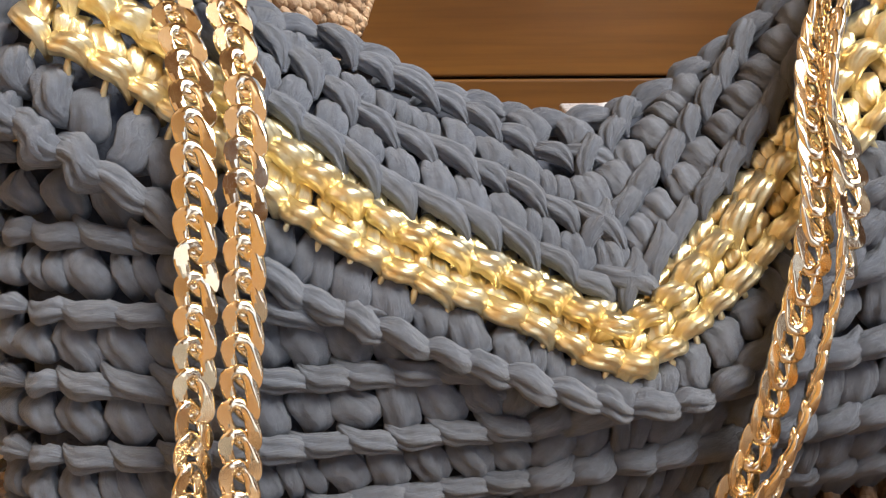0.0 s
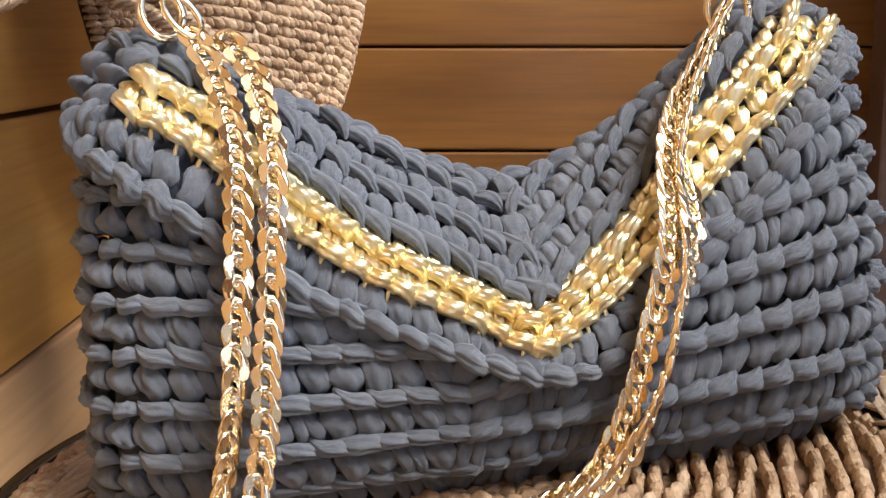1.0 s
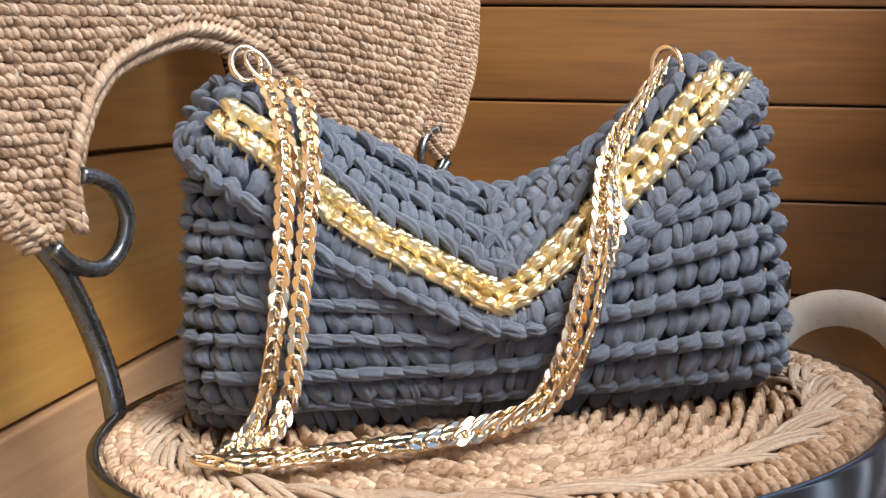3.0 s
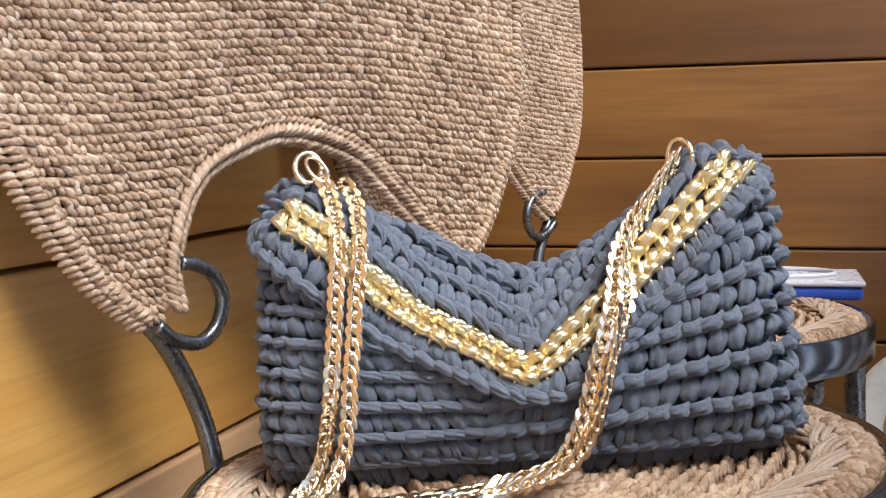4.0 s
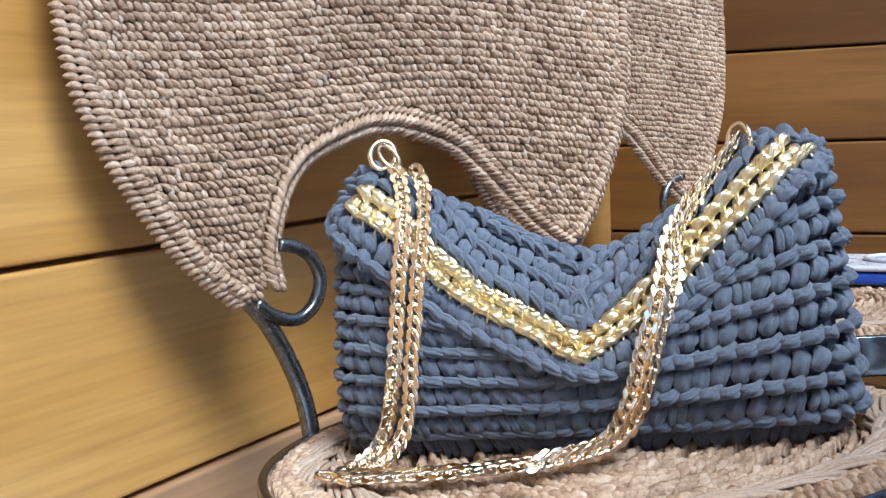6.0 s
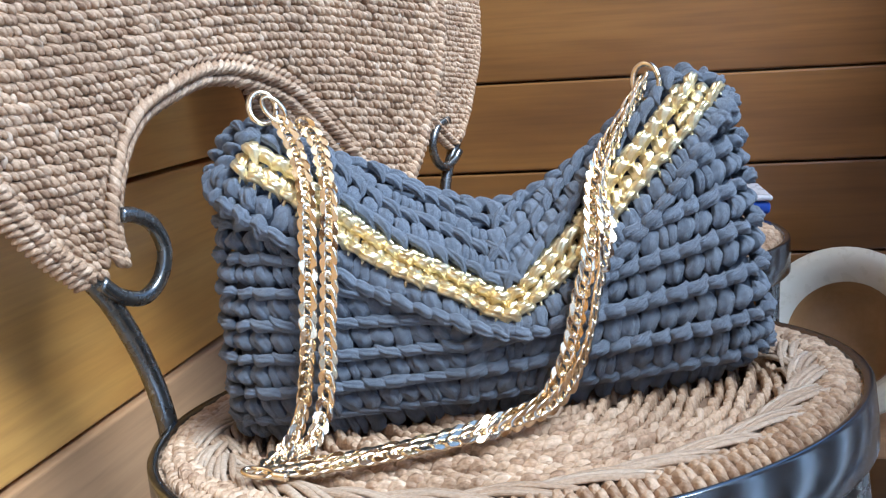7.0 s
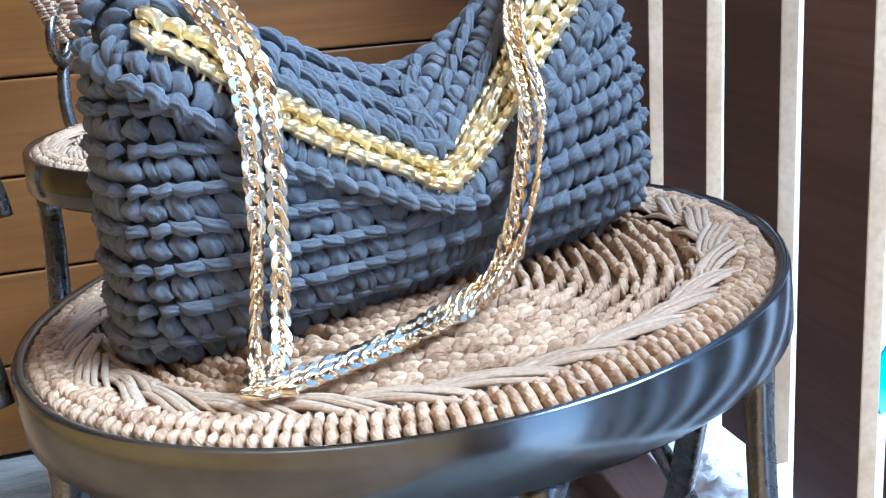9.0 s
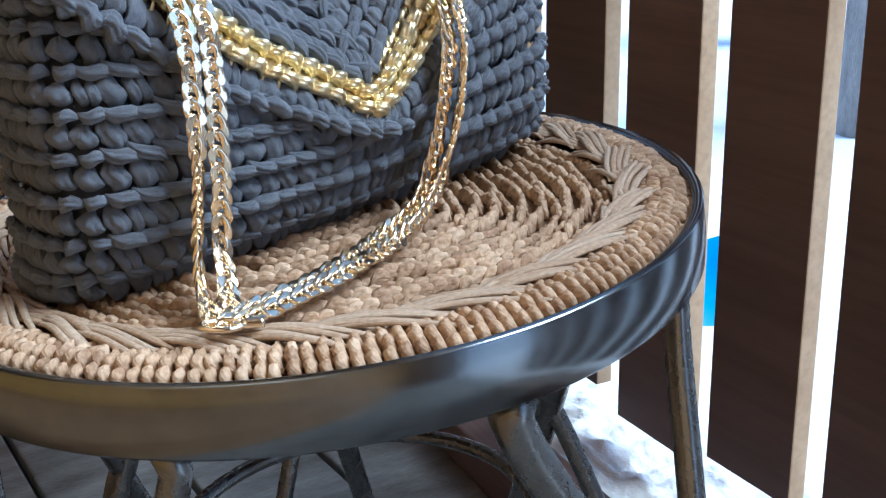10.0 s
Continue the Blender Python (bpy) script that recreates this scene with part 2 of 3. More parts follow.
def lathe(profile, segments=64):
    """A solid of revolution from (radius, height) pairs, closed where a radius is 0."""
    bm = bmesh.new()
    rings = []
    for r, z in profile:
        rings.append([bm.verts.new((r * math.cos(2 * math.pi * j / segments), r * math.sin(2 * math.pi * j / segments), z)) for j in range(segments)] if r > 1e-6 else [bm.verts.new((0, 0, z))])
    for a, b in zip(rings, rings[1:]):
        for j in range(segments):
            k = (j + 1) % segments
            if len(a) == 1:
                bm.faces.new((a[0], b[k], b[j]))
            elif len(b) == 1:
                bm.faces.new((a[j], a[k], b[0]))
            else:
                bm.faces.new((a[j], a[k], b[k], b[j]))
    bmesh.ops.recalc_face_normals(bm, faces=bm.faces[:])
    for f in bm.faces:
        f.smooth = True
    return bm


V = np.array
# the chair stands slightly askew on the icy deck
SEAT = Matrix(((0.997, -0.0003, -0.0777, 0.067), (-0.0003, 1.0, -0.0079, 0.378), (0.0777, 0.0079, 0.9969, 0.452), (0, 0, 0, 1)))
BAG = SEAT @ pose(-0.127, -0.043, 0.004, 0, 0, 21.5)

# ---- deck, walls, fence, outside ----
ground = part("ground", block((60, 60, 0.1), 0), SNOW)
ground.location = (0, 0, -0.17)
tagged(ground, "snow-covered ground outside the porch", "ground", kind="structure")

deck = part("floor", block((3.2, 4.4, 0.06), 0), GAP_SHADE)
deck.matrix_world = pose(-1.0, -0.5, -0.052, 0, 0, 10)
tagged(deck, "dark joists under the frosted porch boards", "floor", kind="structure")
plank_mesh = None
for i in range(22):
    me_ob = part("plank", block((0.138, 4.3, 0.024), 0.003), DECK, deck) if plank_mesh is None else new("plank", plank_mesh)
    plank_mesh = me_ob.data
    me_ob.parent = deck
    me_ob.location = (-1.53 + 0.145 * i, 0, 0.034)

WALL = pose(-0.22, 0.2, 0, 0, 0, 99.8)
wall_left = part("wall_left", block((4.4, 0.06, 2.5), 0), PINE)
wall_left.matrix_world = WALL @ pose(-0.55, 0.055, 1.22)
tagged(wall_left, "honey-coloured varnished pine board wall", "wall", kind="structure")
for i, (z0, z1) in enumerate(((0.0, 0.055), (0.058, 0.228), (0.232, 0.400), (0.404, 0.570), (0.574, 0.744), (0.748, 0.918), (0.922, 1.092), (1.096, 1.266), (1.270, 1.44), (1.444, 1.61), (1.614, 1.78), (1.784, 1.95), (1.954, 2.12), (2.124, 2.29), (2.294, 2.46))):
    low = z1 < 0.41
    bd = part("board", block((4.4, 0.03, z1 - z0), 0.003, 3), PINE_RAW if low else PINE, wall_left)
    bd.location = (0, -0.041 if low else -0.038, (z0 + z1) / 2 - 1.22)

# back wall: boards coloured darker than their varnish, as shade
BACKW = pose(-0.167, 1.3, 0, 0, 0, 9.8)
wall_back = part("wall_back", block((3.3, 0.06, 2.5), 0), PINE_SHADED)
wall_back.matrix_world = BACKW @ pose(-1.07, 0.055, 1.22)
tagged(wall_back, "amber varnished pine board wall, darkened to stand for its shade", "wall", kind="structure")
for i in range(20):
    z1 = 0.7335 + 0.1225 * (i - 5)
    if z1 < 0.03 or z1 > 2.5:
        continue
    bd = part("board", block((3.3, 0.03, 0.1195), 0.003, 3), PINE_SHADED, wall_back)
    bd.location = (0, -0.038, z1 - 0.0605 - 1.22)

# unseen wall and ceiling, added to darken reflections and block overhead sky light
wall_front = part("wall_front", block((3.2, 0.08, 2.5), 0), PINE_SHADED)
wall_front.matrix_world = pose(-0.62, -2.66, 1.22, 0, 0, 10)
tagged(wall_front, "unseen dark pine wall added behind the camera to darken reflections", "wall", kind="structure")
ceiling = part("ceiling", block((3.4, 4.5, 0.06), 0), PINE_SHADED)
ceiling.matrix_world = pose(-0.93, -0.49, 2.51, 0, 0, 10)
tagged(ceiling, "unseen dark pine ceiling added to cut the light from above", "ceiling", kind="structure")

# fence: upright boards stained dark on the faces, bare on the sawn edges
FDIR = V([0.103, -0.995, 0.0])
FANG = math.degrees(math.atan2(-0.995, 0.103))
fence = thing("fence", pose(0, 0, 0), "porch railing of upright dark-stained boards with bare edges", "fence", kind="structure")
face_mesh = edge_mesh = None
for i in range(-8, 9):
    at = V([0.515, 0.685, 0.0]) + FDIR * 0.1485 * i
    holder = pose(at[0], at[1], 0.49, 0, 0, FANG)
    if face_mesh is None:
        ob = part("slat", block((0.110, 0.020, 0.86), 0.0015), SLAT_FACE, fence)
        ob.data.materials.append(SLAT_EDGE)
        for p in ob.data.polygons:
            if abs(p.normal.x) > 0.7:
                p.material_index = 1
        face_mesh = ob.data
    else:
        ob = new("slat", face_mesh)
        ob.parent = fence
    lean = random.uniform(-0.3, 0.3)
    ob.matrix_world = holder @ pose(-0.055, 0.010, random.uniform(-0.012, 0.012), 0, lean, random.uniform(-1.0, 1.0))
rail = part("rail", block((2.6, 0.045, 0.09), 0.004), SLAT_FACE, fence)
rail.matrix_world = pose(0.515 + 0.050, 0.685 + 0.01, 0.87, 0, 0, FANG)
post = part("post", block((0.042, 0.05, 2.45), 0.004), SLAT_FACE)
post.matrix_world = pose(0.395, 1.352, 1.22, 0, 0, 9.8)
tagged(post, "dark brown corner post of the porch", "post", kind="structure")

# drifted snow along the fence and a dark sleeper beside it
bm = bmesh.new()
bmesh.ops.create_grid(bm, x_segments=260, y_segments=70, size=1)
for v in bm.verts:
    x, y = v.co.x * 1.1, v.co.y * 0.16
    h = 0.040 * max(0.0, 1 - (abs(v.co.y) ** 2.2)) * (0.75 + 0.5 * noise.noise(Vector((x * 7, y * 9, 0.3))))
    h += 0.009 * noise.noise(Vector((x * 40, y * 40, 2))) + 0.006 * noise.noise(Vector((x * 110, y * 110, 5)))
    v.co = (x, y, h - 0.012)
for f in bm.faces:
    f.smooth = True
drift = part("snow_drift", bm, SNOW)
drift.matrix_world = pose(0.53, 0.66, 0.0, 0, 0, FANG)
tagged(drift, "loose white snow drifted along the fence foot", "snow", kind="stuff")
beam = part("sleeper", block((1.2, 0.07, 0.05), 0.004), SLAT_FACE)
beam.matrix_world = pose(0.385, 0.63, 0.02, 0, 0, FANG - 3)
tagged(beam, "dark brown wooden sleeper lying on the deck", "beam")

# pale ring added as a backdrop for the white overcast distance
bm = lathe([(14.0, -0.14), (20.0, 1.2), (28.0, 5.5), (36.0, 11.0), (42.0, 13.0)], 96)
for v in bm.verts:
    a = math.atan2(v.co.y, v.co.x)
    v.co.z *= 1 + 0.3 * noise.noise(Vector((3 * math.cos(a), 3 * math.sin(a), v.co.z * 0.1)))
haze_ring = part("backdrop", bm, SNOW)
tagged(haze_ring, "pale snow-white ring standing in for the overcast distance", "backdrop", kind="structure")

# a tree and a blue sledge out in the snow
def tree(x, y, r, seed):
    random.seed(seed)
    b = Buf()
    pts = [(0, 0, -0.2), (0.02, 0.01, 1.0), (0.05, -0.02, 2.2), (0.02, 0.03, 4.0), (0.1, 0.0, 6.0)]
    pipe(b, pts, r, 0.12, 18, taper=0.4)
    t = thing("tree", pose(x, y, -0.12), "bare grey-barked tree standing in the snow", "tree", "trees beyond the fence")
    part("trunk", b, BARK, t)
    lb = Buf()
    for k in range(26):
        z = random.uniform(1.4, 5.8)
        a = random.uniform(0, 6.28)
        ln = random.uniform(0.5, 1.5)
        d = V([math.cos(a), math.sin(a), random.uniform(0.2, 0.7)])
        s = V([0.03, 0.0, z])
        pipe(lb, [s, s + d * ln * 0.5 + V([0, 0, 0.05]), s + d * ln + V([0, 0, 0.2])], r * random.uniform(0.12, 0.3), 0.1, 7, taper=0.25)
    part("branches", lb, BARK, t)
    return t


tree(2.11, 2.28, 0.075, 3)
tree(2.9, 3.6, 0.13, 5)
tree(3.4, 1.9, 0.12, 8)
random.seed(11)
bm = lathe([(0.0, 0.0), (0.09, 0.004), (0.12, 0.035), (0.124, 0.036), (0.094, -0.003), (0.0, -0.007)], 48)
sledge = part("saucer_sledge", bm, SKYBLUE)
sledge.matrix_world = pose(1.02, 1.30, -0.10, 55, 0, -30)
tagged(sledge, "bright blue plastic saucer sledge stuck in the snow", "sledge")


# ---- wicker chair ----
R_SEAT = 0.2076


def rope_row(buf, p, n, width, thick, pitch, slant, length=1.55, rings=5, around=6, jitter=0.12, creases=0, crease=0.0):
    """A two-ply twisted cord along p: slanted strands one after another."""
    p = resample(p, pitch)
    if len(p) < 2:
        return
    t = tangents(p)
    for i in range(len(p)):
        nn = n(p[i]) if callable(n) else n
        b = np.cross(nn, t[i])
        d = t[i] * math.cos(slant) + b * math.sin(slant)
        j = 1 + random.uniform(-jitter, jitter)
        spindle(buf, p[i] + nn * random.uniform(-0.08, 0.08) * thick + b * random.uniform(-0.14, 0.14) * width, d, nn, pitch * length * j, width * (1 + random.uniform(-jitter, jitter)), thick * j, 0.25, 0.16, rings, around, 0.18, 0.75, creases, crease)


def ring(r, z=0.0, a0=0.0, a1=2 * math.pi, k=200):
    a = np.linspace(a0, a1, k)
    return np.stack([r * np.cos(a), r * np.sin(a), np.full(k, z)], 1)


def edge_wrap(buf, p, width, thick, pitch, n, slant=0.5):
    """Cord wound over an edge: short twisted strands lying across the path."""
    p = resample(p, pitch)
    t = tangents(p)
    for i in range(len(p)):
        nn = n(p[i]) if callable(n) else n
        b = np.cross(nn, t[i])
        d = b * math.cos(slant) + t[i] * math.sin(slant)
        for k, (s, lift) in enumerate(((-0.33, -0.25), (0.0, 0.12), (0.33, -0.25))):
            spindle(buf, p[i] + d * s * width + nn * (lift + 0.25 + random.uniform(-0.06, 0.06)) * thick, d * 0.85 + t[i] * random.uniform(0.45, 0.62), nn, width * 0.60, pitch * 1.1, thick * 0.8, 0.25, 0.14, 7, 7, 0.18, 0.75)


# back panel outline: across the panel and height over the seat
OUTER_L = [(-0.137, 0.081), (-0.176, 0.115), (-0.216, 0.170), (-0.241, 0.222), (-0.250, 0.268), (-0.251, 0.33), (-0.235, 0.42), (-0.17, 0.50)]
OUTER_R = [(0.178, 0.100), (0.196, 0.128), (0.222, 0.190), (0.232, 0.245), (0.235, 0.33), (0.222, 0.42), (0.17, 0.50)]
ARCH = [(-0.117, 0.092), (-0.119, 0.120), (-0.107, 0.160), (-0.087, 0.186), (-0.058, 0.201), (-0.020, 0.212), (0.020, 0.209), (0.064, 0.193), (0.103, 0.160), (0.139, 0.125), (0.172, 0.100)]
TOP = [(-0.17, 0.50), (-0.09, 0.535), (0.0, 0.545), (0.09, 0.535), (0.17, 0.50)]
UD, ND = V([0.29, 0.957, 0.0]), V([-0.957, 0.29, 0.0])


def panel_point(w, z, out=0.0):
    """A point of the gently curved back panel."""
    return UD * w + ND * (0.214 - 0.32 * w * w + 0.05 * max(0, z - 0.2) + out) + V([0, 0, z])


def panel_normal(p):
    w = p @ UD
    n = -ND - UD * 0.64 * w
    return n / np.linalg.norm(n)


def flat_curve(pts, k=160):
    return smooth_path([(a, b, 0) for a, b in pts], 0.003)[:, :2]


def wicker_chair(m, back, label):
    """A round wicker chair on a wrought-iron frame; back is the turn and shift of the back panel."""
    chair = thing("wicker_chair", m, label, "chair", "wicker chairs on the porch")
    # iron hoop round the seat
    part("seat_rim", lathe([(R_SEAT - 0.006, 0.004), (R_SEAT - 0.0015, 0.0058), (R_SEAT, 0.004), (R_SEAT + 0.0005, -0.013), (R_SEAT, -0.0265), (R_SEAT - 0.002, -0.0285), (R_SEAT - 0.006, -0.0275), (R_SEAT - 0.0065, -0.01), (R_SEAT - 0.006, 0.004)], 128), RIM, chair, "polished dark iron hoop")
    # disc under the cords, dark in colour to give shaded grooves
    part("seat_base", lathe([(0.0, -0.0035), (0.17, -0.0035), (0.196, -0.006), (0.2, -0.02), (0.15, -0.024), (0.0, -0.024)], 96), CORD_SHADE, chair)
    up = V([0, 0, 1.0])
    b = Buf()
    for k in range(19):
        # nearly square courses at the middle, round ones at the edge
        r = 0.008 + 0.0083 * k
        sq = 2.0 + 2.6 * (1 - k / 19)
        a = np.linspace(0, 2 * math.pi, 240) + 0.12
        rad = r / (np.abs(np.cos(a)) ** sq + np.abs(np.sin(a)) ** sq) ** (1 / sq) * (1 - 0.04 * (1 - k / 19))
        cord = np.stack([rad * np.cos(a), rad * np.sin(a), np.full(240, -0.0012 + 0.0012 * math.sin(k * 2.1))], 1)
        cord[:, :2] *= (1 + 0.0016 / r * np.sin(a * 9 + k * 1.9))[:, None]
        rope_row(b, cord, up, 0.0055, 0.0100, 0.0066, 0.42, 1.95, 7, 10, 0.2, 2, 0.32)
    part("seat_weave", b, ROPE, chair, "concentric twisted seagrass cords", "stuff")
    # cords wound radially over the hoop
    b = Buf()
    count = 190
    for i in range(count):
        a = 2 * math.pi * i / count
        c, s = math.cos(a), math.sin(a)
        rad, tan = V([c, s, 0]), V([-s, c, 0])
        lean = random.uniform(0.62, 0.85)
        for r, z, ln in ((0.1995, -0.0042, 0.0085), (0.1945, 0.0010, 0.0085), (0.1890, 0.0038, 0.0088), (0.1835, 0.0038, 0.0088), (0.1780, 0.0018, 0.0085)):
            spindle(b, rad * (r + random.uniform(-0.001, 0.001)) + tan * random.uniform(-0.0007, 0.0007) + up * (z + random.uniform(-0.0006, 0.0006)), rad * 0.8 + tan * lean - up * (r - 0.1855) * 22, up + rad * (r - 0.1855) * 26, ln * 1.22, 0.0068 * random.uniform(0.9, 1.1), 0.0100, 0.3, 0.16, 7, 10, 0.15, 0.75, 2, 0.28)
    part("seat_border", b, ROPE, chair, "seagrass cord wound round the seat edge", "stuff")
    # flat reed plait between border and weave
    b = Buf()
    for i in range(30):
        a = 2 * math.pi * i / 30 + random.uniform(-0.03, 0.03)
        for flip in (1, -1):
            aa = a + (0.0 if flip > 0 else 0.10)
            rad, tan = V([math.cos(aa), math.sin(aa), 0]), V([-math.sin(aa), math.cos(aa), 0])
            slope = random.uniform(0.26, 0.36) * flip
            ln = 0.062 * random.uniform(0.85, 1.12) * (1.0 if flip > 0 else 0.72)
            d = tan + rad * slope
            across = rad - tan * slope
            for q in (-0.0050, -0.0018, 0.0016, 0.0048):
                spindle(b, rad * (0.1695 + 0.003 * flip) + across * q + tan * random.uniform(-0.004, 0.004) + up * (0.0062 + 0.0012 * flip - 0.08 * abs(q)), d + across * q * 8, up, ln * random.uniform(0.9, 1.08), 0.0043, 0.0030, 1.3, 0.2, 11, 8, 0.25, 0.5, 2, 0.2)
    part("reed_plait", b, REED, chair, "flat pale reed plait")
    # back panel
    bk = part("back_panel", panel_core(), CORD_SHADE, chair, "woven seagrass back with an arched cut-out")
    bk.matrix_local = back
    b = Buf()
    ol, orr, ar, tp = flat_curve(OUTER_L), flat_curve(OUTER_R), flat_curve(ARCH), flat_curve(TOP)
    z = 0.086
    row = 0
    while z < 0.54:
        spans = panel_spans(z)
        for w0, w1 in spans:
            w0, w1 = w0 + (0.014 if w0 < 0 and w0 < -0.13 else 0.004), w1 - (0.014 if w1 > 0.17 else 0.004)
            if w1 - w0 < 0.012:
                continue
            ws = np.linspace(w0, w1, 60)
            sag = 0.004 * np.sin(ws * 16 + z * 3) - 0.020 * (ws / 0.24) ** 2 * 0.4
            line = V([panel_point(w, z + s, -0.004) for w, s in zip(ws, sag)])
            rope_row(b, line, panel_normal, 0.0045, 0.0100, 0.0056, -0.62 if row % 2 else -0.52, 2.05, 6, 6, 0.22)
        z += 0.0061
        row += 1
    o = part("back_weave", b, ROPE, bk, "rows of twisted seagrass cord", "stuff")
    b = Buf()
    for k in range(15):
        w = -0.21 + 0.03 * k
        for zz in np.arange(0.1, 0.5, 0.0122):
            if any(w0 + 0.016 < w < w1 - 0.016 for w0, w1 in panel_spans(zz)):
                if random.random() < 0.55:
                    spindle(b, panel_point(w + random.uniform(-0.005, 0.005), zz, -0.0062), V([0.05, 0.02, 1.0]), -ND, 0.0085, 0.0040, 0.004, 0.3, 0, 5, 6, 0.4)
    part("spokes", b, REED, bk, "pale upright reed spokes", "stuff")
    for curve, name, wd in ((ar, "arch_wrap", 0.024), (ol, "edge_wrap", 0.020), (orr, "edge_wrap", 0.020), (tp, "edge_wrap", 0.020)):
        b = Buf()
        sgn = 1 if name == "arch_wrap" else -1
        cen = V([0.02, 0.10]) if name == "arch_wrap" else V([0.0, 0.30])
        inward = (curve - cen) / np.linalg.norm(curve - cen, axis=1)[:, None] * (1 if name == "arch_wrap" else -1)
        p = V([panel_point(a, c, -0.002) for a, c in curve + inward * wd * (-0.34 if name == "arch_wrap" else 0.42)])
        edge_wrap(b, p, wd, 0.012, 0.0052, panel_normal, 0.35 * sgn)
        part(name, b, ROPE, bk, "seagrass cord wound over the edge", "stuff")
    # iron stays from the hoop to the two points of the back, each with a scroll
    for side in (-1, 1):
        b = Buf()
        rod = [(-0.088, -0.033, -0.016), (-0.088, -0.010, -0.012), (-0.090, 0.016, -0.004), (-0.100, 0.044, 0.0), (-0.114, 0.068, 0.0), (-0.128, 0.086, 0.0), (-0.140, 0.112, 0.002)]
        pts = [panel_point(w if side < 0 else 0.176 - (w + 0.127), z if side < 0 else z * 1.2 + 0.002, o) for w, z, o in rod]
        pipe(b, pts, 0.0066, 0.005, 12)
        stay = part("stay", b, IRON, chair)
        stay.matrix_local = back
        b = Buf()
        hook = [(-0.124, 0.082), (-0.110, 0.071), (-0.091, 0.066), (-0.076, 0.075), (-0.070, 0.093), (-0.078, 0.110), (-0.092, 0.118), (-0.104, 0.120)]
        sc = [panel_point(w if side < 0 else 0.174 - (w + 0.127), z if side < 0 else z - 0.032, -0.006) for w, z in hook]
        pipe(b, sc, 0.0050, 0.003, 10)
        part("scroll", b, IRON, stay)
    # crossed rods for legs
    r0 = R_SEAT - 0.014
    for a in (-58, 32, 122, 212):
        for turn, rad in ((-23, 0.0098), (23, 0.0072)):
            p0, p1 = radians(a + turn), radians(a - turn * 0.9)
            top, low = V([math.cos(p0) * r0, math.sin(p0) * r0, -0.03]), V([math.cos(p1) * (r0 + 0.05), math.sin(p1) * (r0 + 0.05), -0.446])
            bow = V([math.cos(radians(a)), math.sin(radians(a)), 0]) * 0.022
            b = Buf()
            pipe(b, [top, top * 0.97 + low * 0.03 + V([0, 0, -0.02]), top * 0.5 + low * 0.5 + bow, low], rad, 0.012, 12)
            part("leg", b, IRON, chair)
    b = Buf()
    pipe(b, [(0.11 * math.cos(q), 0.11 * math.sin(q), -0.20) for q in np.linspace(0, 2 * math.pi, 33)], 0.005, 0.01, 10)
    part("brace", b, IRON, chair, "iron hoop bracing the legs")
    return chair


def panel_spans(z):
    """The stretches across the panel that are woven at this height."""
    def cross(curve):
        out = []
        for (a, b), (c, d) in zip(curve, curve[1:]):
            if (b - z) * (d - z) < 0:
                out.append(a + (c - a) * (z - b) / (d - b))
        return out
    left = cross(OUTER_L + TOP[1:3]) or [-0.137]
    right = cross(OUTER_R + TOP[::-1][1:3]) or [0.178]
    hole = sorted(cross(ARCH))
    if len(hole) >= 2:
        return [(min(left), hole[0]), (hole[-1], max(right))]
    if z < 0.2:
        return [(min(left), -0.117)] if z < 0.1 else []
    return [(min(left), max(right))]


def panel_core():
    """The thin inner sheet behind the cords, coloured as the shade in their gaps."""
    bm = bmesh.new()
    zs = np.linspace(0.088, 0.54, 90)
    prev = None
    for z in zs:
        rows = []
        for w0, w1 in panel_spans(z):
            for out in (0.001, 0.007):
                rows.append([bm.verts.new(panel_point(w, z, out)) for w in np.linspace(w0 + 0.003, w1 - 0.003, 14)])
        if prev and len(prev) == len(rows):
            for a, b in zip(prev, rows):
                for i in range(13):
                    bm.faces.new((a[i], a[i + 1], b[i + 1], b[i]))
        prev = rows
    bmesh.ops.recalc_face_normals(bm, faces=bm.faces[:])
    return bm


near_chair = wicker_chair(SEAT, SEAT.inverted() @ Matrix.Translation((0.067, 0.378, 0.452)), "round tan seagrass wicker chair on dark iron, carrying the handbag")
FAR = Matrix.Translation((-0.004, 0.868, 0.464)) @ pose(0, 0, 0, 0, 0, 7)
FAR_BACK = Matrix.Translation((-0.018, 0.863, 0.452)) @ pose(0, 0, 0, 0, 0, 7)
far_chair = copy_thing(near_chair, FAR)
for ob in far_chair.children:
    if ob.name.startswith(("back_panel", "stay")):
        ob.matrix_local = FAR.inverted() @ FAR_BACK
        for sub in ob.children:
            if sub.name.startswith("scroll"):
                sub.location.z = 0.040
tagged(far_chair, "round tan seagrass wicker chair standing by the back wall")


# ---- crocheted handbag ----
def pl(x, pts):
    return np.interp(x, [p[0] for p in pts], [p[1] for p in pts])


TOPLINE = [(-0.020, 0.148), (-0.012, 0.162), (-0.004, 0.174), (0.008, 0.181), (0.018, 0.180), (0.035, 0.169), (0.051, 0.159), (0.067, 0.151), (0.087, 0.141), (0.106, 0.129), (0.126, 0.1205), (0.142, 0.117), (0.155, 0.118), (0.172, 0.124), (0.19, 0.1335), (0.206, 0.1445), (0.23, 0.164), (0.246, 0.174), (0.264, 0.174), (0.277, 0.170), (0.286, 0.157)]
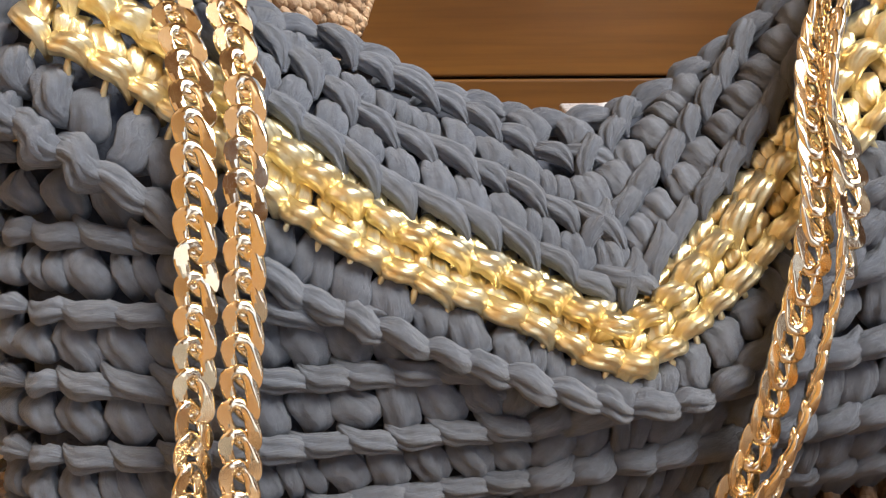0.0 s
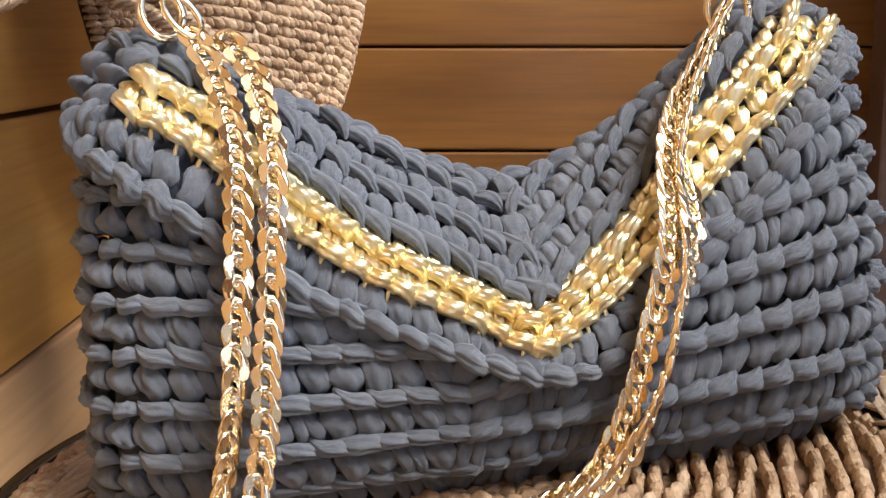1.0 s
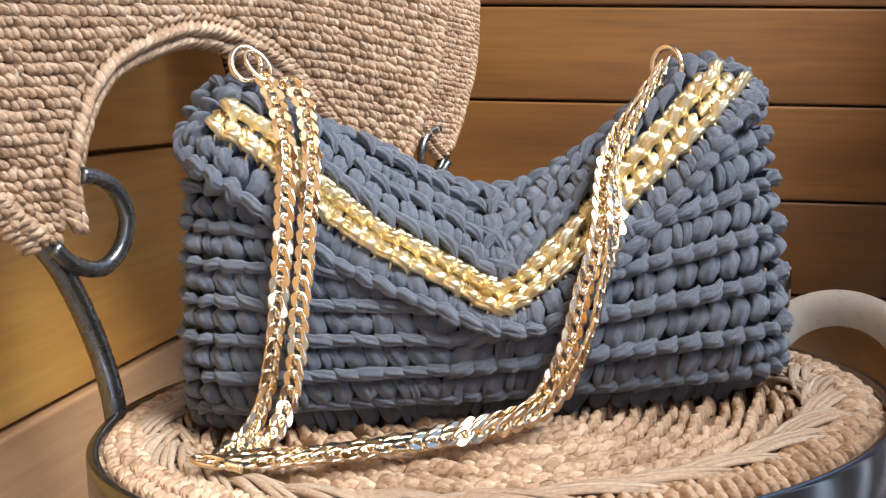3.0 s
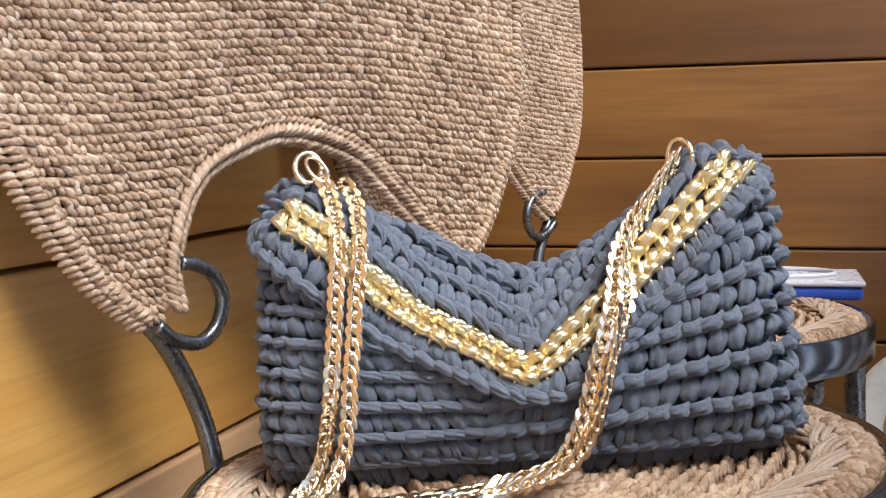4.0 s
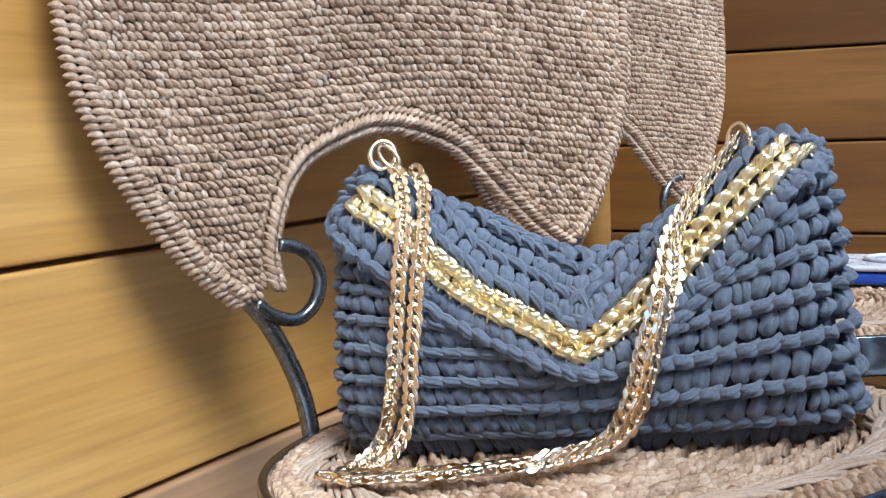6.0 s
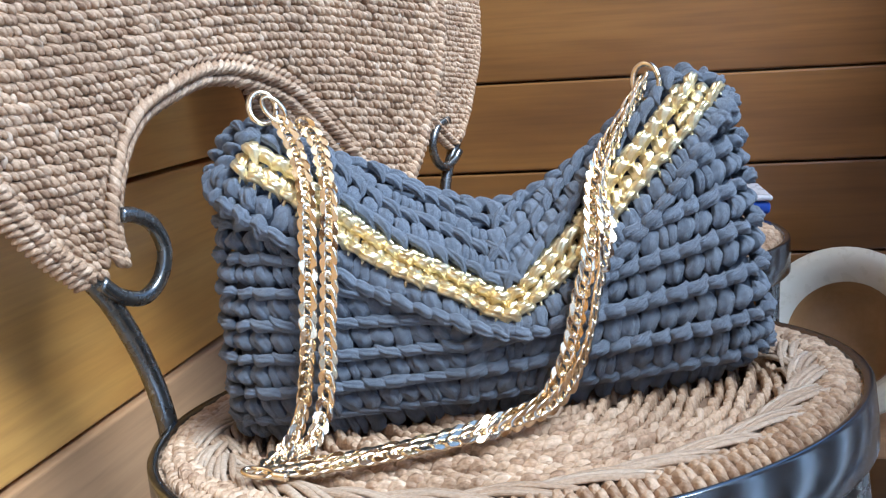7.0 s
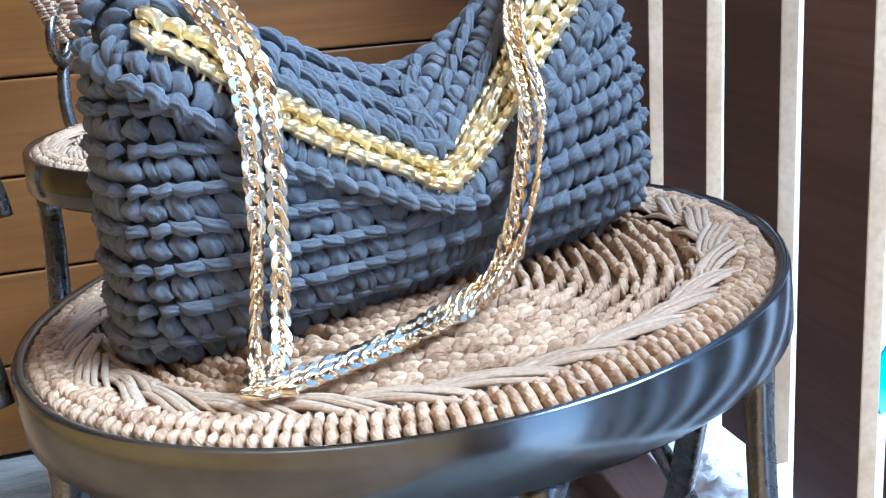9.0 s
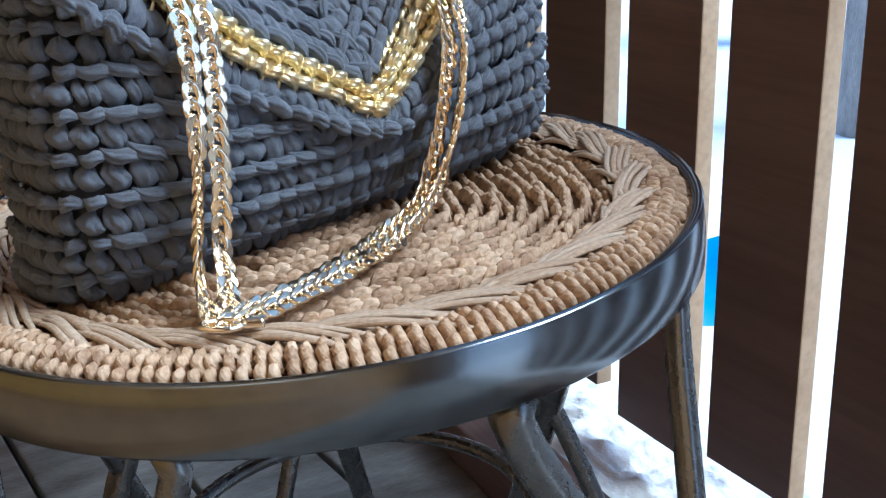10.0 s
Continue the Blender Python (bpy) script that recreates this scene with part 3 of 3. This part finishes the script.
GOLD_LOW = [(-0.012, 0.166), (0.002, 0.155), (0.015, 0.145), (0.034, 0.130), (0.056, 0.107), (0.069, 0.097), (0.087, 0.085), (0.106, 0.0745), (0.123, 0.064), (0.137, 0.0560), (0.151, 0.060), (0.170, 0.072), (0.193, 0.090), (0.210, 0.1055), (0.226, 0.120), (0.245, 0.137), (0.263, 0.152), (0.278, 0.161)]
GOLD_RISE = [(0.0, 0.019), (0.03, 0.0225), (0.058, 0.021), (0.088, 0.0165), (0.123, 0.0165), (0.14, 0.0148), (0.155, 0.018), (0.178, 0.020), (0.207, 0.0235), (0.255, 0.0245)]


def top_h(s):
    return pl(s, TOPLINE)


def vee(s, sharp=0.003):
    """Height of the gold band's lower edge, rounded at the point."""
    return (pl(s - sharp, GOLD_LOW) + pl(s, GOLD_LOW) + pl(s + sharp, GOLD_LOW)) / 3


def flap_low(s):
    return pl(s, [(-0.020, 0.148), (-0.011, 0.140), (0.001, 0.131), (0.011, 0.123), (0.021, 0.115), (0.033, 0.105), (0.053, 0.089), (0.069, 0.078), (0.085, 0.070), (0.103, 0.0605), (0.118, 0.053), (0.137, 0.046), (0.155, 0.0455), (0.168, 0.0505), (0.192, 0.070), (0.216, 0.091), (0.236, 0.110), (0.259, 0.137), (0.271, 0.147), (0.286, 0.156)])


def flap_d(s, h):
    q = max(0.0, top_h(s) - h)
    g = math.exp(-((s - 0.137) / 0.055) ** 2)
    d = -0.002 - (0.055 + 0.020 * g) * (1 - math.exp(-q / (0.018 + 0.016 * g)))
    end = min(s + 0.021, 0.288 - s)
    return d + 0.012 * math.exp(-max(0.0, end) / 0.010)


def flap_point(s, h, out=0.0):
    e = 0.001
    ds = (flap_d(s + e, h) - flap_d(s - e, h)) / (2 * e)
    dh = (flap_d(s, h + e) - flap_d(s, h - e)) / (2 * e)
    n = V([ds, -1.0, dh])
    n /= np.linalg.norm(n)
    return V([s, flap_d(s, h), h]) + n * out, n


def body_front(h):
    return pl(h, [(0.0, -0.022), (0.008, -0.036), (0.02, -0.049), (0.035, -0.055), (0.05, -0.057), (0.09, -0.055), (0.12, -0.047), (0.15, -0.032), (0.19, -0.010)])


def body_ring(h, k=140, lo=math.pi * 0.80, hi=math.pi * 2.20, inset=0.0):
    """One level of the body: a rounded oblong, wider at the foot."""
    left, right = -0.0190 + 0.08 * h, 0.2880 - 0.07 * h - (0.010 if h < 0.008 else 0)
    back, front = 0.034 - 0.10 * h, body_front(h)
    sc, hw = (left + right) / 2, (right - left) / 2 - inset
    dc, hd = (front + back) / 2, (back - front) / 2 - inset
    a = np.linspace(lo, hi, k)
    n = 2 / 5.0
    c, s = np.cos(a), np.sin(a)
    return np.stack([sc + hw * np.sign(c) * np.abs(c) ** n, dc + hd * np.sign(s) * np.abs(s) ** n, np.full(k, h)], 1)


def row_height(h0, s):
    """Rows fan out towards both ends of the bag."""
    return h0 * (1 + (0.52 * max(0.0, (s - 0.13) / 0.165) + 0.20 * max(0.0, (0.13 - s) / 0.15)) * min(1.0, h0 / 0.05))


def crochet_row(buf, pts, nrm, pitch, style, size, flip=1, lift=0.0, slant=29, side=1, reach=1.72):
    """Stitches along a row: plump upright posts, or a plait of slanted loops."""
    t = tangents(pts)
    for i in range(len(pts)):
        n, tt = nrm[i], t[i]
        up = np.cross(n, tt)
        up = up if up[2] > 0 else -up
        bent = min(1.0, (1 - t[max(i - 1, 0)] @ t[min(i + 1, len(t) - 1)]) / 0.3)
        j = random.uniform(0.86, 1.16) * (1 - 0.4 * bent)
        c = pts[i] + n * (lift * (1 - 0.6 * bent) + random.uniform(-0.0006, 0.0006)) + tt * random.uniform(-0.0008, 0.0008)
        if style == "post":
            # upright bundle of yarn, often parted in two
            k = random.choice((1, 1, 1, 2))
            for q in range(k):
                off = (q - (k - 1) / 2) * pitch * 0.46
                spindle(buf, c + tt * off, up + tt * (0.16 * flip + random.uniform(-0.25, 0.25)), n, size * 1.72 * j, pitch * (0.60 if k == 2 else 1.10), size * 0.80, 0.35, 0.10 * flip, 8, 28 if k == 1 else 20, 0.36, 0.55, 3 if k == 1 else 2, random.uniform(0.15, 0.42), random.uniform(-1.2, 1.2))
        elif style == "lame":
            # plump shiny stitches that dive under one another
            sl = radians(slant * (1 - 0.6 * bent) + random.uniform(-9, 9)) * flip
            d = tt * math.cos(sl) + up * math.sin(sl)
            spindle(buf, c, d, n, pitch * 1.66 * j, size * random.uniform(0.64, 0.84), size * 0.80, 0.70, 0.20 * flip, 12, 30, 0.03, 0.90, 3, random.uniform(0.2, 0.42), random.uniform(0.6, 1.6) * flip)
        else:
            sl = radians(slant * (1 - 0.6 * bent) + random.uniform(-9, 9)) * flip
            d = tt * math.cos(sl) + up * math.sin(sl) + n * 0.05 * side
            spindle(buf, c, d, n, pitch * reach * j, size * random.uniform(0.98, 1.22), size * 1.05, 0.45, 0.16 * flip, 10, 28, 0.05, 0.80, 3, random.uniform(0.2, 0.45), random.uniform(0.8, 1.8) * flip)


def body_row(h0, style, size, pitch, lift, flip):
    path = []
    for p in body_ring(h0, 220):
        h = row_height(h0, p[0])
        path.append((p[0], p[1], h))
    path = V(path)
    # follow the bulge of the body at the row's true height
    for i in range(len(path)):
        f0, f1 = body_front(h0), body_front(path[i][2])
        w = np.clip((-path[i][1]) / 0.05, 0, 1)
        path[i][1] += (f1 - f0) * w
    path = resample(path, pitch)
    t = tangents(path)
    nr = np.stack([t[:, 1], -t[:, 0], np.zeros(len(t))], 1)
    nr /= np.linalg.norm(nr, axis=1)[:, None]
    keep = [i for i in range(len(path)) if path[i][2] < flap_low(np.clip(path[i][0], -0.018, 0.284)) + 0.014 or path[i][1] > -0.01]
    keep = [i for i in keep if path[i][2] < top_h(np.clip(path[i][0], -0.018, 0.284)) - 0.018]
    b = Buf()
    if len(keep) > 3:
        runs, cur = [], [keep[0]]
        for i in keep[1:]:
            if i == cur[-1] + 1:
                cur.append(i)
            else:
                runs.append(cur)
                cur = [i]
        runs.append(cur)
        for r in runs:
            for seg, fl in (([i for i in r if path[i][0] < 0.11], -1), ([i for i in r if path[i][0] >= 0.11], 1)):
                if len(seg) > 1:
                    crochet_row(b, path[seg], nr[seg], pitch, style, size * (1 if fl < 0 else 1.05 if style == "post" else 1.24), fl, lift, 24 if fl < 0 else 31, 1, 1.62)
    return b


bag = thing("handbag", BAG, "grey-blue crocheted handbag with a gold-striped flap, standing on the wicker seat", "handbag")

# core of the body, coloured dark as the shade between stitches
bm = bmesh.new()
levels = []
for h in np.linspace(0.004, 0.172, 36):
    rg = []
    for p in body_ring(h, 72, 0, 2 * math.pi * 71 / 72, 0.004):
        s = float(np.clip(p[0], -0.018, 0.284))
        hh = min(h, top_h(s) - 0.010)
        front = flap_d(s, hh) + 0.010 if hh > flap_low(s) else -1
        back_lim = 0.012 if h > top_h(s) - 0.03 else 1
        rg.append(bm.verts.new((p[0], min(max(p[1], front), max(back_lim, front + 0.004)), hh)))
    levels.append(rg)
for a, b2 in zip(levels, levels[1:]):
    for i in range(72):
        k = (i + 1) % 72
        bm.faces.new((a[i], a[k], b2[k], b2[i]))
bm.faces.new(levels[0][::-1])
for i in range(1, 36):
    bm.faces.new((levels[-1][i], levels[-1][i - 1], levels[-1][(73 - i) % 72], levels[-1][72 - i]) if i > 1 else (levels[-1][1], levels[-1][0], levels[-1][71]))
bm.faces.new((levels[-1][36], levels[-1][35], levels[-1][37]))
for f in bm.faces:
    f.smooth = True
body = part("body", bm, GAP_SHADE, bag, "grey-blue knitted body")

h0, idx = 0.0065, 0
while h0 < 0.150:
    b = body_row(h0, "post", 0.0098, 0.0108, 0.0002, 1)
    if b.count:
        part("crochet_band", b, YARN, body, "grey-blue crochet posts", "stuff")
    b = body_row(h0 + 0.0080, "plait", 0.0066, 0.0112, 0.0040, -1 if idx % 2 else 1)
    if b.count:
        part("crochet_band", b, YARN, body, "grey-blue plaited crochet loops", "stuff")
    h0 += 0.0154
    idx += 1

# flap core, its dark colour stands for shade behind the rows
bm = bmesh.new()
cols = []
for s in np.linspace(-0.008, 0.277, 80):
    col = []
    lo, hi = flap_low(s) + 0.003, top_h(s) - 0.003
    for out, seq in ((-0.0035, np.linspace(0, 1, 14)), (-0.011, np.linspace(1, 0, 14))):
        for r in seq:
            p, n = flap_point(s, lo + (hi - lo) * r, out)
            col.append(bm.verts.new(p))
    cols.append(col)
for a, b2 in zip(cols, cols[1:]):
    for i in range(28):
        k = (i + 1) % 28
        bm.faces.new((a[i], a[k], b2[k], b2[i]))
bm.faces.new(cols[0])
bm.faces.new(cols[-1][::-1])
for f in bm.faces:
    f.smooth = True
bmesh.ops.recalc_face_normals(bm, faces=bm.faces[:])
flap = part("flap", bm, GAP_SHADE, bag, "grey-blue crocheted flap with a pointed gold band")


def flap_line(height, s0, s1, margin, pitch):
    """Points and normals along the flap at height(s), in runs that stay inside its outline."""
    runs, cur = [], []
    for s in np.linspace(s0, s1, 320):
        h = height(s)
        if flap_low(s) + 0.001 <= h <= top_h(s) - margin:
            cur.append(flap_point(s, h)[0])
        else:
            if len(cur) > 6:
                runs.append(cur)
            cur = []
    if len(cur) > 6:
        runs.append(cur)
    for r in runs:
        line = resample(V(r), pitch)
        yield line, V([flap_point(p[0], p[2])[1] for p in line])


def flap_row(height, style, size, pitch, lift, material, label, s0=-0.004, s1=0.276, margin=0.006, name="crochet_band", slant=27):
    b = Buf()
    for line, nr in flap_line(height, s0, s1, margin, pitch):
        tip = int(np.argmin(np.abs(line[:, 0] - 0.138)))
        for seg, nn, fl in ((line[:tip + 1], nr[:tip + 1], -1), (line[tip:], nr[tip:], 1)):
            if len(seg) > 1:
                crochet_row(b, seg, nn, pitch, style, size, fl, lift, slant)
    if b.count:
        part(name, b, material, flap, label, "stuff")


def band(share):
    """Height at a share of the gold band's rise."""
    return lambda s: vee(s) + share * pl(s, GOLD_RISE)


def above(off, sharp):
    """Height of a grey row, off metres above the gold band."""
    return lambda s: vee(s, sharp) + pl(s, GOLD_RISE) + off * 1.12


def below(share):
    """Height between the flap's lower edge and the gold band."""
    return lambda s: flap_low(s) + share * (vee(s) - flap_low(s))


flap_row(below(0.64), "post", 0.0080, 0.0104, 0.0014, YARN, "grey-blue crochet posts")
for share, style, size, lift, a0, a1, sl in ((0.14, "lame", 0.0096, 0.0032, 0.008, 0.270, 25), (0.44, "post", 0.0062, 0.0006, 0.008, 0.264, 0), (0.68, "lame", 0.0108, 0.0040, 0.013, 0.258, 31), (0.96, "post", 0.0050, 0.0008, 0.013, 0.250, 0)):
    flap_row(band(share), style, size, 0.0092, lift, GOLD_YARN, "shiny gold plaited yarn", a0, a1, 0.004, "gold_band", sl)
# thin gold strands that poke out under the band
b = Buf()
for line, nr in flap_line(band(0.02), 0.008, 0.272, 0.004, 0.0088):
    for p, n in zip(line, nr):
        slope = -1 if p[0] < 0.137 else 1
        spindle(b, p + n * 0.0035 + V([0.001 * slope, 0, -0.002]), V([0.35 * slope + random.uniform(-0.2, 0.2), 0, -1.0]), n, 0.0075 * random.uniform(0.7, 1.3), 0.0018, 0.0016, 0.2, 0, 6, 7, 0.05, 0.7)
part("gold_fringe", b, GOLD_YARN, flap, "thin gold strand ends", "stuff")
off, idx = 0.0035, 0
while off < 0.070:
    flap_row(above(off, 0.004 + 0.003 * idx), "plait", 0.0062, 0.0110, 0.0036, YARN, "grey-blue plaited crochet loops", slant=29)
    flap_row(above(off + 0.0058, 0.005 + 0.003 * idx), "post", 0.0092, 0.0100, 0.0008, YARN, "grey-blue crochet posts")
    off += 0.0116
    idx += 1

# border plaits round the flap and its rounded ends
EDGES = {
    "border": ([(s, flap_low(s) + 0.0035) for s in np.linspace(0.272, -0.002, 90)], 0.0072, 0.0026, -9),
    "top_border": ([(s, top_h(s) - 0.004) for s in np.linspace(0.002, 0.272, 110)], 0.0080, 0.0, 20),
}
for nm, (pts, size, lift, slant) in EDGES.items():
    line = resample(V([flap_point(s, h)[0] for s, h in pts]), 0.0108)
    nr = V([flap_point(p[0], p[2])[1] for p in line])
    b = Buf()
    crochet_row(b, line, nr, 0.0108, "plait", size, 1, lift, slant, 1, 1.8)
    part(nm, b, YARN, flap, "thick grey-blue border plait", "stuff")
LEFT_END = ([(0.014, 0.124), (0.003, 0.132), (-0.007, 0.142), (-0.0115, 0.153), (-0.008, 0.163), (0.0, 0.172), (0.011, 0.177), (0.022, 0.173)], [(0.010, 0.139), (0.001, 0.147), (-0.002, 0.155), (0.002, 0.164), (0.011, 0.169)])
RIGHT_END = ([(0.242, 0.170), (0.252, 0.172), (0.264, 0.172), (0.275, 0.167), (0.279, 0.159), (0.276, 0.152), (0.268, 0.146)],)
for group in (LEFT_END, RIGHT_END):
    b = Buf()
    for pts in group:
        flatline = smooth_path([(s, 0, h) for s, h in pts], 0.003)
        line = resample(V([flap_point(p[0], min(p[2], top_h(p[0]) + 0.001))[0] for p in flatline]), 0.0098)
        nr = V([flap_point(p[0], p[2])[1] for p in line])
        crochet_row(b, line, nr, 0.0098, "plait", 0.0088, 1, 0.0012, 24, 1, 1.6)
    part("flap_end", b, YARN, flap, "rounded grey-blue crochet corner", "stuff")

# rings that hold the chain
for c, rot in (((0.021, -0.022, 0.186), (58, 18, 20)), ((0.235, -0.020, 0.172), (80, -10, -35))):
    b = Buf()
    pipe(b, [(0.0078 * math.cos(a), 0.0105 * math.sin(a), 0) for a in np.linspace(0, 2 * math.pi, 25)], 0.0017, 0.0015, 8)
    rg = part("ring", b, CHAIN, bag, "pale gold metal ring")
    rg.matrix_local = pose(*c, *rot)

# ---- chain ----
chain = thing("chain_strap", BAG, "doubled pale gold curb chain hanging over the handbag onto the seat", "chain")


def curb_link():
    """A curb link: a twisted oval of round wire, filed flat on both faces."""
    rings, around, face = 24, 12, 0.00135
    v, uv_faces = [], []
    for i in range(rings):
        a = 2 * math.pi * i / rings
        c, s = math.cos(a), math.sin(a)
        ctr = V([0.0056 * math.copysign(abs(c) ** 0.8, c), 0.0028 * math.copysign(abs(s) ** 0.8, s), 0.0012 * math.sin(2 * a)])
        rad = V([c * 0.75, s, 0.0])
        rad /= np.linalg.norm(rad)
        for j in range(around):
            q = 2 * math.pi * (j + 0.5) / around
            p = ctr + rad * 0.00175 * math.cos(q) + V([0, 0, 0.00175 * math.sin(q)])
            p[2] = min(face, max(-face, p[2]))
            v.append(p)
    for i in range(rings):
        for j in range(around):
            k, m = (i + 1) % rings, (j + 1) % around
            uv_faces.append((i * around + j, i * around + m, k * around + m, k * around + j))
    me = bpy.data.meshes.new("link")
    me.from_pydata([tuple(p) for p in v], [], uv_faces)
    for p in me.polygons:
        p.use_smooth = not all(abs(abs(v[i][2]) - face) < 1e-6 for i in p.vertices)
    me.materials.append(CHAIN)
    me.update()
    return me


LINK = curb_link()


def run_chain(points, normals, roll=0.0, twist=0.0):
    """Curb links along a path; each lies half turned in its neighbour."""
    p = smooth_path(points, 0.0074)
    t = tangents(p)
    nk = V(normals, dtype=float)
    for i in range(len(p)):
        u = i / max(1, len(p) - 1) * (len(nk) - 1)
        j = min(int(u), len(nk) - 2)
        n = nk[j] * (1 - (u - j)) + nk[j + 1] * (u - j)
        n = n - t[i] * (n @ t[i])
        n /= np.linalg.norm(n)
        y = np.cross(n, t[i])
        m = Matrix(((t[i][0], y[0], n[0], p[i][0]), (t[i][1], y[1], n[1], p[i][1]), (t[i][2], y[2], n[2], p[i][2]), (0, 0, 0, 1)))
        ob = new("link", LINK)
        ob.parent = chain
        ob.matrix_local = m @ pose(0, 0, 0, 9 + roll * 0.5 + twist * i + random.uniform(-11, 11), 3 + random.uniform(-4, 4), 19 + random.uniform(-4, 4))


F, UPN, SIDE = (0, -1, 0.1), (0, -0.25, 1), (0.8, -0.6, 0)
run_chain([(0.032, -0.032, 0.176), (0.037, -0.040, 0.163), (0.040, -0.052, 0.150), (0.041, -0.061, 0.136), (0.039, -0.069, 0.115), (0.036, -0.072, 0.090), (0.032, -0.074, 0.066), (0.028, -0.075, 0.045), (0.023, -0.077, 0.026), (0.016, -0.088, 0.013), (0.006, -0.110, 0.010)], [F, F, F, F, SIDE, SIDE, UPN], 0)
run_chain([(0.044, -0.028, 0.174), (0.050, -0.038, 0.163), (0.052, -0.049, 0.150), (0.053, -0.060, 0.135), (0.050, -0.069, 0.114), (0.047, -0.072, 0.090), (0.043, -0.074, 0.066), (0.040, -0.075, 0.045), (0.035, -0.077, 0.025), (0.027, -0.090, 0.012), (0.014, -0.110, 0.009)], [F, F, F, F, F, F, UPN], 8)
run_chain([(0.010, -0.116, 0.010), (0.031, -0.114, 0.009), (0.053, -0.111, 0.009), (0.077, -0.106, 0.009), (0.102, -0.098, 0.009), (0.127, -0.089, 0.010), (0.147, -0.080, 0.013), (0.158, -0.076, 0.022), (0.166, -0.076, 0.036), (0.172, -0.076, 0.052), (0.177, -0.076, 0.068), (0.184, -0.073, 0.085), (0.189, -0.066, 0.102), (0.193, -0.056, 0.120), (0.202, -0.042, 0.137), (0.215, -0.032, 0.153), (0.230, -0.024, 0.170)], [UPN, UPN, UPN, UPN, F, F, F, F, F, F, SIDE, SIDE], 0)
run_chain([(0.006, -0.121, 0.010), (0.030, -0.121, 0.009), (0.056, -0.118, 0.009), (0.082, -0.113, 0.009), (0.108, -0.105, 0.009), (0.132, -0.095, 0.010), (0.152, -0.085, 0.013), (0.163, -0.081, 0.020), (0.173, -0.080, 0.034), (0.180, -0.080, 0.050), (0.185, -0.080, 0.068), (0.191, -0.077, 0.085), (0.196, -0.069, 0.102), (0.198, -0.058, 0.122), (0.207, -0.045, 0.139), (0.220, -0.034, 0.156), (0.233, -0.025, 0.172)], [UPN, UPN, UPN, UPN, F, F, SIDE, SIDE, F, SIDE, SIDE, SIDE], 10)
# swivel clasps
for c, rot in (((0.030, -0.032, 0.182), (80, 55, 0)), ((0.006, -0.124, 0.011), (5, 8, -25))):
    b = Buf()
    pipe(b, [(0.011 * math.cos(a) - 0.004, 0.0055 * math.sin(a), 0) for a in np.linspace(0.5, 2 * math.pi - 0.2, 18)], 0.0016, 0.0015, 8)
    pipe(b, [(0.006, 0.0, 0.0), (0.011, 0.0, 0.0), (0.017, 0.0, 0.0)], 0.0030, 0.002, 10)
    cl = part("clasp", b, CHAIN, chain, "pale gold swivel clasp")
    cl.matrix_local = pose(*c, *rot) @ Matrix.Scale(0.78, 4)

# ---- things beyond ----
stand = thing("low_bench", pose(0.27, 1.165, 0, 0, 0, 10), "low bare pine bench by the fence", "bench")
o = part("bench_top", block((0.2, 0.24, 0.025), 0.004), PINE_RAW, stand)
o.location = (0, 0, 0.206)
for sx in (-0.075, 0.075):
    o = part("bench_leg", block((0.03, 0.18, 0.1935), 0.003), PINE_RAW, stand)
    o.location = (sx, 0, 0.0967)
bowl = thing("bowl", pose(0.245, 1.115, 0.318, 62, 0, -12) @ Matrix.Scale(1.3, 4), "cream glazed bowl with a tan inside, propped on its edge", "bowl")
part("shell", lathe([(0.0, -0.05), (0.035, -0.05), (0.06, -0.035), (0.074, -0.012), (0.079, 0.0), (0.078, 0.005), (0.068, 0.006), (0.058, 0.002), (0.05, -0.01)], 64), CREAM, bowl)
part("well", lathe([(0.05, -0.01), (0.042, -0.03), (0.02, -0.038), (0.0, -0.04)], 48), TAN, bowl, "tan glazed inside")
tray = thing("lunch_box", pose(0.085, 1.045, 0.4705, 0, 0, 12), "shallow blue plastic box with milky lid on wicker seat", "box")
o = part("box_body", block((0.165, 0.110, 0.014), 0.005, 3), BLUE, tray)
o.location = (0, 0, 0.007)
o = part("box_lid", block((0.169, 0.114, 0.006), 0.003, 3), MILKY, tray, "milky plastic lid with an oval rib")
o.location = (0, 0, 0.0175)
b = Buf()
pipe(b, [(0.058 * math.cos(a), 0.036 * math.sin(a), 0.0052) for a in np.linspace(0, 2 * math.pi, 33)], 0.0026, 0.006, 8)
part("rib", b, MILKY, o)
